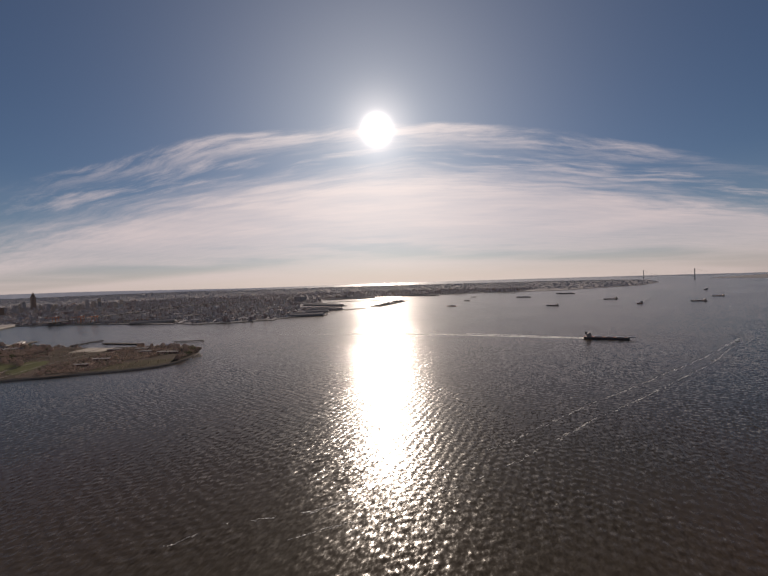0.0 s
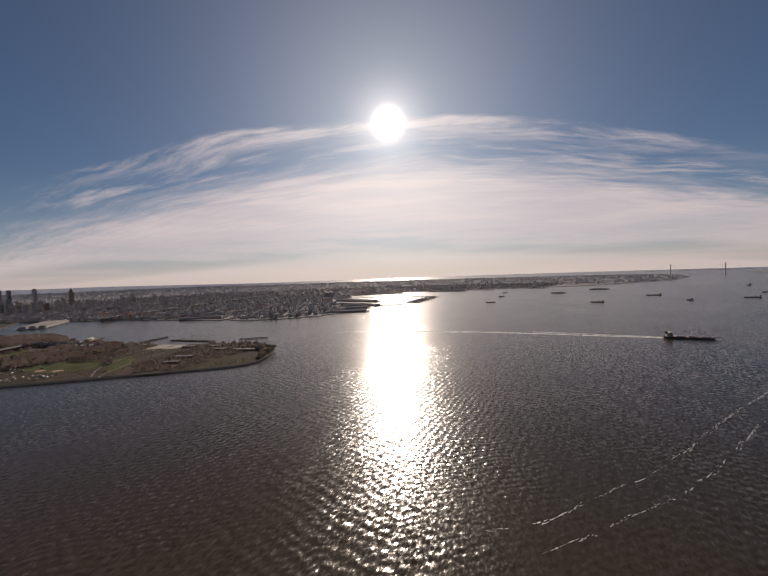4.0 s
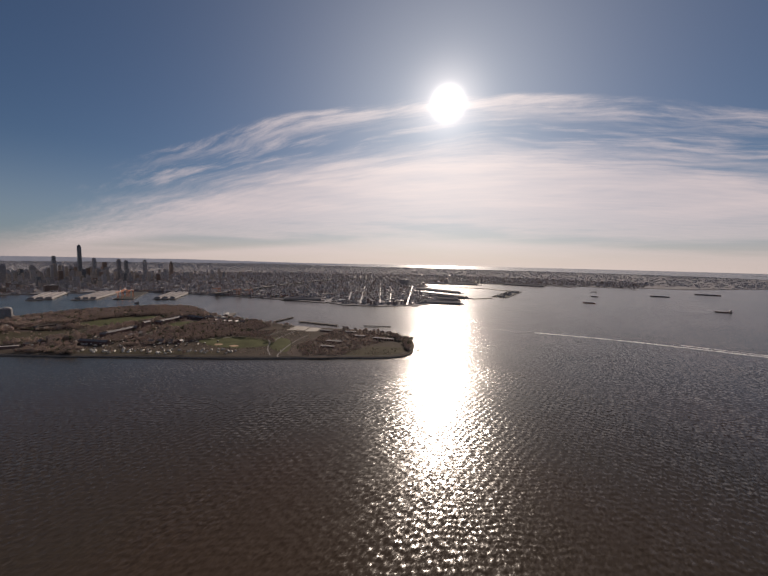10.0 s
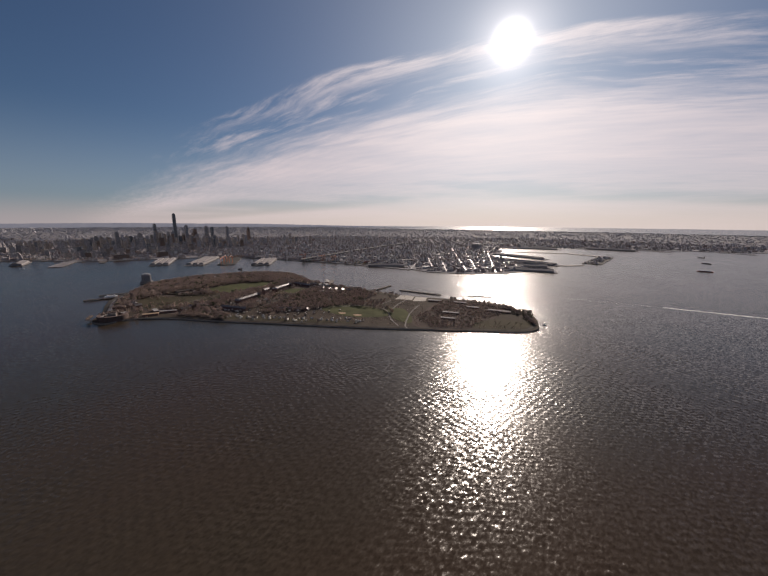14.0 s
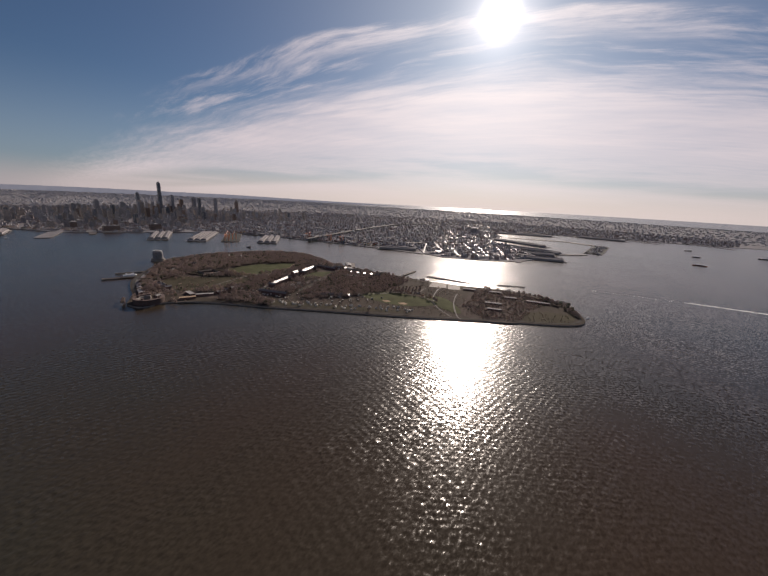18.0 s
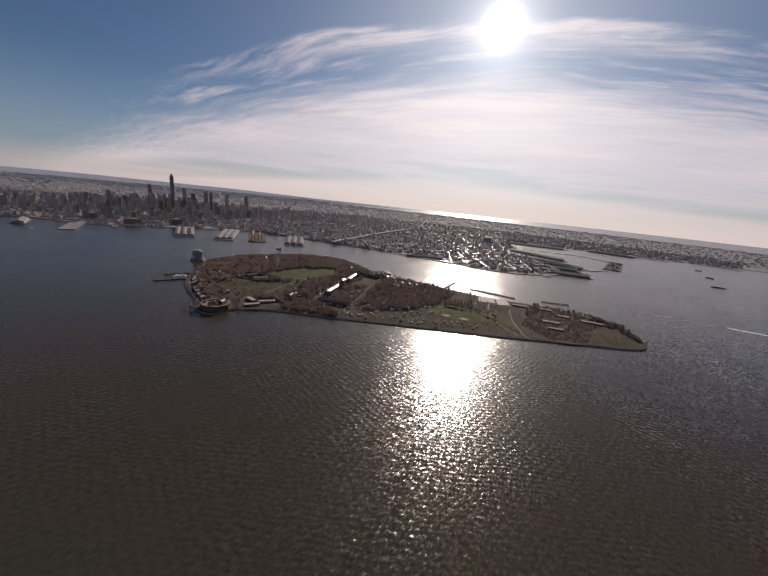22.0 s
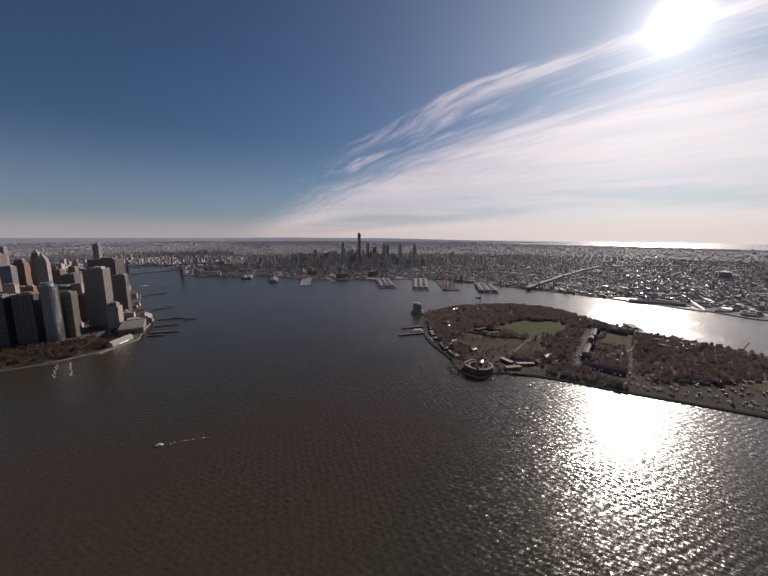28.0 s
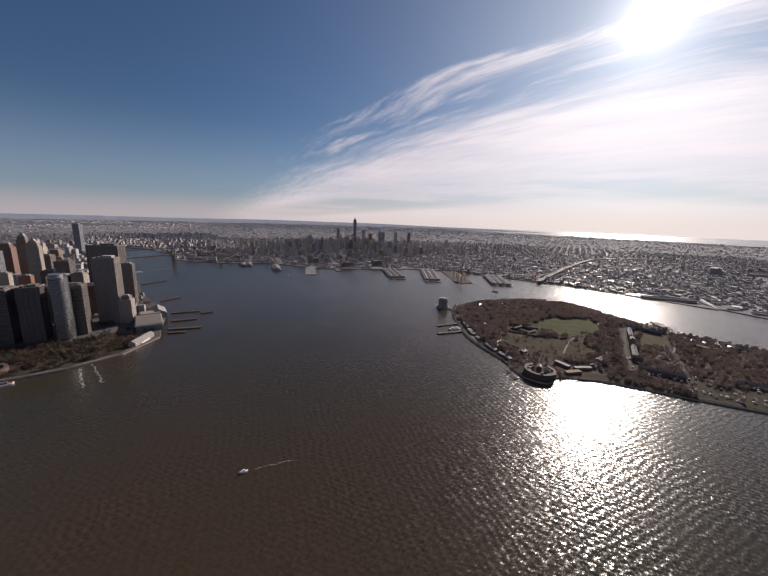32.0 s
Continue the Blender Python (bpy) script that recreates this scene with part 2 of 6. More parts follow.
def water_material():
    """Wind chop over crossing wave trains, laid on as slopes, so that far water glitters as widely as near water."""
    k = Mat("harbour_water")
    pos = k.co.outputs["Object"]

    def vec(op, a, b=None, scale=None):
        n = k.t.nodes.new("ShaderNodeVectorMath")
        n.operation = op
        for i, v in enumerate((a, b)):
            if isinstance(v, (tuple, Vector)):
                n.inputs[i].default_value = v
            elif v is not None:
                k.t.links.new(v, n.inputs[i])
        if isinstance(scale, float):
            n.inputs["Scale"].default_value = scale
        elif scale is not None:
            k.t.links.new(scale, n.inputs["Scale"])
        return n.outputs[0]

    def chop(turn, size, along, detail, rough, amount):
        """Noise slopes, drawn out along the crests."""
        m = k.t.nodes.new("ShaderNodeMapping")
        m.inputs["Rotation"].default_value = (0, 0, radians(turn))
        m.inputs["Scale"].default_value = (1 / size, along / size, 1)
        k.t.links.new(pos, m.inputs[0])
        n = k.t.nodes.new("ShaderNodeTexNoise")
        n.inputs["Scale"].default_value, n.inputs["Detail"].default_value, n.inputs["Roughness"].default_value = 1.0, detail, rough
        k.t.links.new(m.outputs[0], n.inputs["Vector"])
        return vec("SCALE", vec("MULTIPLY", vec("SUBTRACT", n.outputs["Color"], (0.5, 0.5, 0.5)), (1, 1, 0)), scale=amount)

    def train(turn, length, amount, where, warp):
        """Long crests that run one behind the other, in patches."""
        m = k.t.nodes.new("ShaderNodeMapping")
        m.inputs["Rotation"].default_value = (0, 0, radians(turn))
        k.t.links.new(pos, m.inputs[0])
        w = k.t.nodes.new("ShaderNodeTexWave")
        w.bands_direction = "X"
        for key, val in (("Scale", math.tau / 20 / length), ("Distortion", warp), ("Detail", 2.0), ("Detail Scale", 0.5), ("Detail Roughness", 0.6)):
            w.inputs[key].default_value = val
        k.t.links.new(m.outputs[0], w.inputs["Vector"])
        a = radians(-turn)
        return vec("SCALE", (math.cos(a), math.sin(a), 0), scale=k.math("MULTIPLY", k.math("SUBTRACT", w.outputs["Fac"], 0.5), k.math("MULTIPLY", where, amount)))

    broad = k.noise(0.006, 3.0, 0.5, pos)
    gusts = k.noise(0.03, 4.0, 0.65, pos)
    calm = k.math("ADD", -0.2, k.math("MULTIPLY", gusts, 2.4))
    here = k.ramp(k.noise(0.011, 3.0, 0.55, pos), ((0.36, (0.2, 0.2, 0.2)), (0.60, (1, 1, 1))))
    there = k.ramp(k.noise(0.017, 3.0, 0.55, pos), ((0.40, (1, 1, 1)), (0.64, (0.2, 0.2, 0.2))))
    slope = vec("ADD", chop(46, 0.6, 0.65, 1.5, 0.6, 0.46), chop(34, 1.4, 0.6, 1.0, 0.5, 0.15))
    swell = vec("ADD", train(-8, 2.2, 0.085, here, 8.0), vec("ADD", train(84, 2.5, 0.085, there, 8.0), train(38, 1.7, 0.06, calm, 8.0)))
    slope = vec("ADD", vec("SCALE", slope, scale=calm), vec("SCALE", swell, scale=calm))
    k.put("Normal", vec("NORMALIZE", vec("ADD", slope, (0, 0, 1))))
    k.put("Base Color", k.ramp(broad, ((0.3, (0.050, 0.032, 0.020)), (0.7, (0.034, 0.033, 0.023)))))
    k.put("Roughness", k.math("ADD", 0.185, k.math("MULTIPLY", broad, 0.06))).put("IOR", 1.33)
    return k.m


M_WATER = water_material()


# ---- building blocks ----
class Geo:
    """Collects polygons in metres; mesh() returns them at the plan's scale."""

    def __init__(self):
        self.v, self.f, self.k = [], [], []

    def poly(self, pts, k=0):
        n = len(self.v)
        self.v.extend(pts)
        self.f.append(tuple(range(n, n + len(pts))))
        self.k.append(k)

    def prism(self, ring, z0, z1, k=0, top=None, grow=1.0, base=False):
        """An upright body on a counter-clockwise outline; grow: the top's size against the foot's."""
        n, m = len(self.v), len(ring)
        cx, cy = sum(p[0] for p in ring) / m, sum(p[1] for p in ring) / m
        self.v.extend((x, y, z0) for x, y in ring)
        self.v.extend((cx + (x - cx) * grow, cy + (y - cy) * grow, z1) for x, y in ring)
        for i in range(m):
            j = (i + 1) % m
            self.f.append((n + i, n + j, n + m + j, n + m + i))
            self.k.append(k)
        self.f.append(tuple(range(n + m, n + 2 * m)))
        self.k.append(k if top is None else top)
        if base:
            self.f.append(tuple(range(n + m - 1, n - 1, -1)))
            self.k.append(k)

    def box(self, x, y, z, sx, sy, sz, rot=0.0, k=0, top=None, grow=1.0, base=False):
        """A box that stands on z, its middle at x, y, turned by rot degrees."""
        c, s = math.cos(radians(rot)), math.sin(radians(rot))
        ring = [(x + c * a * sx / 2 - s * b * sy / 2, y + s * a * sx / 2 + c * b * sy / 2) for a, b in ((-1, -1), (1, -1), (1, 1), (-1, 1))]
        self.prism(ring, z, z + sz, k, top, grow, base)

    def round(self, x, y, z, r, h, n=12, k=0, top=None, grow=1.0):
        self.prism([(x + r * math.cos(i * math.tau / n), y + r * math.sin(i * math.tau / n)) for i in range(n)], z, z + h, k, top, grow)

    def gable(self, x, y, z, sx, sy, h, rise, rot=0.0, k=0, roof=1, over=0.4):
        """A house body with a pitched roof along its length sx."""
        c, s = math.cos(radians(rot)), math.sin(radians(rot))

        def w(a, b, zz):
            return (x + c * a - s * b, y + s * a + c * b, zz)
        a, b = sx / 2, sy / 2
        self.box(x, y, z, sx, sy, h, rot, k)
        for e in (-1, 1):
            tri = [w(e * a, -e * b, z + h), w(e * a, e * b, z + h), w(e * a, 0, z + h + rise)]
            self.poly(tri, k)
        a, b = a + over, b + over
        for e in (-1, 1):
            quad = [w(-e * a, -e * b, z + h - 0.1), w(e * a, -e * b, z + h - 0.1), w(e * a, 0, z + h + rise), w(-e * a, 0, z + h + rise)]
            self.poly(quad, roof)

    def mesh(self, name, mats):
        me = bpy.data.meshes.new(name)
        me.from_pydata([(x * S, y * S, z * S) for x, y, z in self.v], [], self.f)
        for m in mats if isinstance(mats, (list, tuple)) else [mats]:
            me.materials.append(m)
        me.polygons.foreach_set("material_index", self.k)
        me.update()
        return me


def at(x, y, z=0.0, rot=0.0):
    return pose(x * S, y * S, z * S, 0, 0, rot)


def thing(name, label, category, m, group="", kind=""):
    ob = new(name)
    ob.empty_display_size = 0.2
    ob.matrix_basis = m
    return tagged(ob, label, category, group, kind)


def part(name, geo, mats, parent, label=""):
    ob = new(name, geo if isinstance(geo, bpy.types.Mesh) else geo.mesh(name, mats))
    ob.parent = parent
    return tagged(ob, label)


def solid(name, geo, mats, label, category="", m=None, group="", kind=""):
    """A thing of one mesh."""
    ob = new(name, geo if isinstance(geo, bpy.types.Mesh) else geo.mesh(name, mats))
    if m is not None:
        ob.matrix_basis = m
    return tagged(ob, label, category, group, kind)


def smooth_ring(points, steps=6):
    """A closed outline through the corner points, rounded between them."""
    out, n = [], len(points)
    for i in range(n):
        p0, p1, p2, p3 = (Vector(points[(i + j - 1) % n]) for j in range(4))
        for s in range(steps):
            t = s / steps
            out.append(0.5 * ((2 * p1) + (p2 - p0) * t + (2 * p0 - 5 * p1 + 4 * p2 - p3) * t * t + (3 * p1 - p0 - 3 * p2 + p3) * t ** 3))
    return [(p.x, p.y) for p in out]


def inside(x, y, ring):
    hit = False
    for (x0, y0), (x1, y1) in zip(ring, ring[-1:] + ring[:-1]):
        if (y0 > y) != (y1 > y) and x < (x1 - x0) * (y - y0) / (y1 - y0) + x0:
            hit = not hit
    return hit


# ---- water and land ----
g = Geo()
g.poly([(-800 + 18800 * math.cos(i * math.tau / 96), 18800 * math.sin(i * math.tau / 96), 0) for i in range(96)])
solid("water", g, M_WATER, "wide brown-grey harbour water with wind ripples", "water", kind="structure")

ISLAND = [(10, -12), (-41, -105), (-127, -204), (-201, -297), (-349, -477), (-493, -673), (-561, -764), (-578, -822), (-550, -872), (-491, -926), (-400, -948),
          (-329, -932), (-240, -868), (-128, -775), (37, -705), (149, -648), (303, -606), (430, -592), (560, -575), (650, -450), (668, -330), (655, -210), (600, -70), (520, -10),
          (409, 30), (300, 62), (215, 68), (120, 62), (75, 66), (30, 70), (-8, 40)]
ISLAND_RING = smooth_ring(ISLAND, 4)
BROOKLYN = [(19000, 9000), (7000, 9000), (3600, 5200), (3150, 2700), (2900, 1750), (2350, 1420), (2050, 1290), (1900, 1000), (1860, 640), (1640, 400), (1590, 150), (1570, -60), (1560, -330),
            (1330, -590), (1110, -740), (880, -900), (700, -1000), (730, -1120), (545, -1265), (390, -1175), (260, -1190), (110, -1330), (40, -1500), (30, -1690), (150, -1800), (330, -1990), (500, -2000), (740, -2200),
            (870, -2520), (1150, -2740), (1040, -3300), (600, -3500), (258, -3900), (-155, -4244), (-600, -4600), (-957, -5300), (-1300, -6000), (-1500, -7400), (-1350, -9300), (-500, -10200), (900, -10100), (5200, -8800), (9500, -6500), (17000, -4000)]
MANHATTAN = [(90, 1450), (150, 1250), (172, 1155), (216, 1088), (258, 992), (322, 920), (430, 880), (520, 905), (640, 930), (760, 980), (860, 1050), (1010, 1130), (1219, 1215), (1490, 1390),
             (1760, 1560), (2300, 1850), (2900, 2300), (3300, 3600), (3000, 6000), (3800, 9000), (1500, 9000), (-300, 5000), (-150, 3000)]
STATEN = [(-2300, -9950), (-3300, -8600), (-4300, -6600), (-4600, -5600), (-6500, -5300), (-9000, -6000), (-9000, -14000), (-4000, -14500)]


def land(name, ring, z, mat, label, skirt, deep=-3.0):
    g = Geo()
    g.prism(ring, deep, z, 1, 0)
    return solid(name, g, [mat, skirt], label, "ground", kind="structure")


# grey lifted in place of the haze over the far shore
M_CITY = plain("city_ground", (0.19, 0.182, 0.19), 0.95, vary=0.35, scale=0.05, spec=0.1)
M_PARK = plain("winter_turf", (0.062, 0.050, 0.041), 0.95, vary=0.4, scale=0.05, spec=0.05)
M_SEAWALL = plain("seawall_stone", (0.24, 0.215, 0.195), 0.9, vary=0.3, scale=0.3, spec=0.2)
land("ground", ISLAND_RING, 3.2, M_PARK, "low island of winter turf behind a stone seawall", M_SEAWALL)
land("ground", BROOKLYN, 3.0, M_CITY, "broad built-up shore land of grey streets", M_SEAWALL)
# darker than the other shore: shadow between the towers put into the colour
M_TOWN = plain("shadowed_city_streets", (0.095, 0.09, 0.09), 0.9, vary=0.35, scale=0.1, spec=0.1)
land("ground", MANHATTAN, 3.0, M_TOWN, "city land behind a stone river wall", M_SEAWALL)
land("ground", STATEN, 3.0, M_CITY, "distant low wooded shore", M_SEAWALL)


# ---- city, park and vessel materials ----
def facade(name, wall, glass, floor=3.6, bay=3.2, share=0.55, rough=0.75, gleam=0.4, metal=0.0, deep=0.62):
    """A front with rows of windows: wall and glass alternate by storey and bay."""
    k = Mat(name)
    pos, nor = k.t.nodes.new("ShaderNodeSeparateXYZ"), k.t.nodes.new("ShaderNodeSeparateXYZ")
    k.t.links.new(k.co.outputs["Object"], pos.inputs[0])
    k.t.links.new(k.co.outputs["Normal"], nor.inputs[0])
    side = k.math("GREATER_THAN", k.math("ABSOLUTE", nor.outputs[0]), 0.6)
    run = k.math("ADD", k.math("MULTIPLY", pos.outputs[1], side), k.math("MULTIPLY", pos.outputs[0], k.math("SUBTRACT", 1.0, side)))
    row = k.math("GREATER_THAN", k.math("FRACT", k.math("DIVIDE", pos.outputs[2], floor * S)), 1 - share)
    col = k.math("GREATER_THAN", k.math("FRACT", k.math("DIVIDE", run, bay * S)), 0.34)
    up = k.math("LESS_THAN", k.math("ABSOLUTE", nor.outputs[2]), 0.5)
    pane = k.math("MULTIPLY", k.math("MULTIPLY", row, col), up)
    stain = k.noise(0.35, 4.0)
    tone = k.math("MULTIPLY", k.math("ADD", k.single(), stain), 0.5)
    skin = k.ramp(tone, ((0.25, tuple(c * 0.72 for c in wall)), (0.75, tuple(min(1, c * 1.25) for c in wall))))
    k.put("Base Color", k.mix(k.math("MULTIPLY", pane, deep), skin, glass))
    k.put("Roughness", k.math("SUBTRACT", rough, k.math("MULTIPLY", pane, rough - gleam))).put("Metallic", metal)
    k.bump(pane, 0.4, -0.1)
    return k.m


def mixed(name, stops, rough=0.7, scale=0.3, bump=0.2, metal=0.0, spec=0.3, sheen=0.0):
    """One tone for each loose piece of a joined mesh, with stains over it; sheen: the share of smooth, shiny pieces."""
    k = Mat(name)
    base = k.ramp(k.island(), stops)
    if sheen:
        dull = k.math("GREATER_THAN", k.math("FRACT", k.math("MULTIPLY", k.island(), 37.0)), sheen)
        rough = k.math("ADD", 0.36, k.math("MULTIPLY", dull, rough - 0.36))
        spec = k.math("SUBTRACT", 0.6, k.math("MULTIPLY", dull, 0.6 - spec))
    k.put("Base Color", k.mix(0.35, base, k.ramp(k.noise(scale, 4.0), ((0.3, (0.35, 0.33, 0.32)), (0.7, (1.0, 1.0, 1.0)))), "MULTIPLY"))
    k.put("Roughness", rough).put("Metallic", metal).put("Specular IOR Level", spec)
    k.bump(k.noise(scale * 8, 2.0), bump, 0.15)
    return k.m


M_BRICK = facade("red_brick_front", (0.185, 0.10, 0.08), (0.03, 0.035, 0.04))
M_ORANGE = facade("orange_brick_front", (0.26, 0.115, 0.068), (0.05, 0.04, 0.04), bay=2.6)
M_LIME = facade("limestone_front", (0.36, 0.305, 0.26), (0.05, 0.05, 0.055), bay=2.8)
M_TAN = facade("tan_brick_front", (0.24, 0.165, 0.125), (0.04, 0.04, 0.045), bay=3.0)
M_CONCRETE = facade("grey_concrete_front", (0.33, 0.315, 0.315), (0.06, 0.055, 0.06), bay=2.2)
M_DARK = facade("dark_glass_front", (0.15, 0.125, 0.115), (0.022, 0.02, 0.022), share=0.7, rough=0.45, gleam=0.22, bay=1.8)
M_MIRROR = facade("silver_mirror_glass", (0.25, 0.25, 0.26), (0.10, 0.105, 0.12), share=0.75, rough=0.3, gleam=0.14, bay=2.0, metal=0.85)
M_BLUE = facade("blue_glass_front", (0.19, 0.195, 0.205), (0.07, 0.08, 0.09), share=0.75, rough=0.4, gleam=0.2, bay=2.0)
M_RIBS = facade("ribbed_stone_front", (0.31, 0.26, 0.24), (0.05, 0.045, 0.046), share=0.93, bay=3.4, deep=0.6)
M_TAR = plain("tar_roof", (0.11, 0.105, 0.10), 0.6, vary=0.4, scale=0.8)
M_PALE = plain("pale_membrane_roof", (0.26, 0.245, 0.24), 0.85, vary=0.25, scale=0.8)
M_COPPER = plain("green_copper_roof", (0.16, 0.30, 0.25), 0.6, vary=0.3, scale=0.8)
M_SLATE = plain("wet_slate_roof", (0.16, 0.145, 0.138), 0.4, vary=0.3, scale=1.0, bump=0.3)
M_STEEL = plain("grey_steel", (0.22, 0.23, 0.25), 0.45, 0.6, vary=0.25, scale=1.0)
M_SAND = plain("red_sandstone", (0.095, 0.06, 0.05), 0.85, vary=0.3, scale=0.6)
M_GRANITE = plain("grey_granite", (0.21, 0.19, 0.175), 0.8, vary=0.3, scale=0.6)
M_PAVE = plain("pale_concrete_paving", (0.17, 0.155, 0.145), 0.85, vary=0.35, scale=0.4, spec=0.2)
M_PLAZA = plain("bright_concrete_plaza", (0.32, 0.29, 0.255), 0.8, vary=0.25, scale=0.4, spec=0.2)
M_ASPHALT = plain("worn_asphalt", (0.06, 0.058, 0.056), 0.9, vary=0.35, scale=0.4, spec=0.1)
M_WORN = plain("smooth_worn_street", (0.15, 0.145, 0.147), 0.42, vary=0.3, scale=0.4, bump=0.05)
M_TIMBER = plain("weathered_timber", (0.075, 0.06, 0.052), 0.85, vary=0.35, scale=1.2)
M_WHITE = plain("white_paint", (0.75, 0.74, 0.72), 0.45, vary=0.12, scale=1.0)
M_RUST = plain("red_hull_paint", (0.22, 0.07, 0.05), 0.6, vary=0.35, scale=0.8)
M_HULL = plain("dark_hull_paint", (0.045, 0.045, 0.05), 0.5, vary=0.35, scale=0.8)
M_CRANE = plain("orange_crane_paint", (0.50, 0.16, 0.06), 0.55, vary=0.25, scale=1.0)
M_FOAM_GLINT = plain("sea_foam_and_glint", (0.72, 0.72, 0.70), 0.8, vary=0.2, scale=1.5, bump=0.6)
M_LAWN = plain("green_lawn", (0.070, 0.074, 0.038), 0.95, vary=0.45, scale=0.12, spec=0.04)
M_DRY = plain("dry_grass", (0.062, 0.054, 0.037), 0.95, vary=0.4, scale=0.12, spec=0.04)
M_SOIL = plain("bare_woodland_floor", (0.085, 0.066, 0.058), 0.95, vary=0.45, scale=0.15, spec=0.04)
M_CLAY = plain("ball_field_clay", (0.36, 0.26, 0.18), 0.9, vary=0.2, scale=0.4, spec=0.04)
M_CANVAS = plain("white_canvas", (0.55, 0.51, 0.44), 0.7, vary=0.2, scale=1.0)
M_BARK = plain("grey_bark", (0.09, 0.07, 0.055), 0.9, vary=0.35, scale=2.0, spec=0.04)
def twigs(name, stops):
    k = Mat(name)
    tone = k.ramp(k.island(), stops)
    k.put("Base Color", tone).put("Roughness", 0.95).put("Specular IOR Level", 0.05)
    k.bump(k.noise(6.0, 2.0), 0.3, 0.1)
    k.thin(tone, 0.55)
    return k.m


M_TWIG = twigs("bare_brown_twigs", ((0.0, (0.33, 0.27, 0.255)), (0.45, (0.42, 0.335, 0.31)), (0.8, (0.46, 0.35, 0.285)), (1.0, (0.33, 0.315, 0.22))))
M_FIR = twigs("dark_evergreen", ((0.0, (0.09, 0.10, 0.07)), (1.0, (0.13, 0.145, 0.085))))
M_RUSTY = twigs("rust_brown_leaves", ((0.0, (0.11, 0.082, 0.07)), (0.4, (0.17, 0.108, 0.085)), (0.75, (0.175, 0.112, 0.086)), (1.0, (0.12, 0.115, 0.07))))
M_SHED = plain("dull_ribbed_metal", (0.20, 0.185, 0.19), 0.9, vary=0.25, scale=0.8, spec=0.1)
# walls lifted and cooled to paint haze; palest pieces paint sun sparkle
M_ROW = mixed("rowhouse_walls", ((0.0, (0.27, 0.20, 0.185)), (0.35, (0.31, 0.285, 0.285)), (0.6, (0.345, 0.33, 0.34)), (0.9, (0.39, 0.385, 0.40)), (1.0, (0.55, 0.54, 0.55))), 0.75)
# near-white stop paints roofs glinting in the sun; greys lifted for haze
M_ROWTOP = mixed("flat_city_roofs", ((0.0, (0.11, 0.105, 0.112)), (0.45, (0.165, 0.157, 0.165)), (0.80, (0.22, 0.212, 0.22)), (0.94, (0.30, 0.295, 0.30)), (1.0, (0.62, 0.62, 0.62))), 0.85, spec=0.15, sheen=0.075)
M_BOXES = mixed("painted_container_steel", ((0.0, (0.28, 0.06, 0.04)), (0.3, (0.06, 0.12, 0.25)), (0.6, (0.30, 0.28, 0.25)), (0.8, (0.40, 0.20, 0.06)), (1.0, (0.08, 0.18, 0.12))), 0.55)
M_CARS = mixed("car_paint", ((0.0, (0.5, 0.5, 0.5)), (0.4, (0.05, 0.05, 0.06)), (0.7, (0.6, 0.6, 0.58)), (1.0, (0.25, 0.05, 0.04))), 0.25)
# far walls and roofs: distance haze painted into pale, bluish base colours
M_FARWALL = mixed("haze_paled_walls", ((0.0, (0.34, 0.32, 0.33)), (0.5, (0.42, 0.42, 0.45)), (1.0, (0.50, 0.50, 0.53))), 0.9)
M_FARTOP = mixed("haze_paled_roofs", ((0.0, (0.17, 0.168, 0.182)), (0.6, (0.215, 0.212, 0.228)), (0.95, (0.255, 0.25, 0.265)), (1.0, (0.40, 0.40, 0.41))), 0.95, spec=0.05, sheen=0.05)


# ---- piers, breakwaters and park surfaces ----
def pier(x0, y0, x1, y1, wide, label, mat=None, high=2.6, sheds=0, shed_label=""):
    """A pier from its root to its head: deck, edge beam and bents, and sheds as things on it."""
    length, turn = math.hypot(x1 - x0, y1 - y0), math.degrees(math.atan2(y1 - y0, x1 - x0))
    mid = ((x0 + x1) / 2, (y0 + y1) / 2)
    ob = thing("pier", label, "pier", at(*mid, 0, turn))
    d = Geo()
    d.box(0, 0, high - 0.7, length, wide, 0.7, base=True)
    beam = M_GRANITE if mat else M_TIMBER
    part("deck", d, mat or M_TIMBER, ob)
    for e in (-1, 1):
        b = Geo()
        b.box(0, e * (wide / 2 + 0.35), high - 1.2, length, 0.7, 1.7, base=True)
        part("edge_beam", b, beam, ob)
    n = min(14, max(3, int(length / 14)))
    for i in range(n):
        p = Geo()
        p.box(-length / 2 + (i + 0.5) * length / n, 0, -2.0, 1.2, wide * 0.92, high + 1.2)
        part("pile_bent", p, M_TIMBER, ob, "dark timber piles in the water")
    for i in range(sheds):
        w = wide / sheds
        shed(0, -wide / 2 + w * (i + 0.5), length * 0.86, w * 0.74, 8, at(*mid, high, turn), shed_label)
    return ob


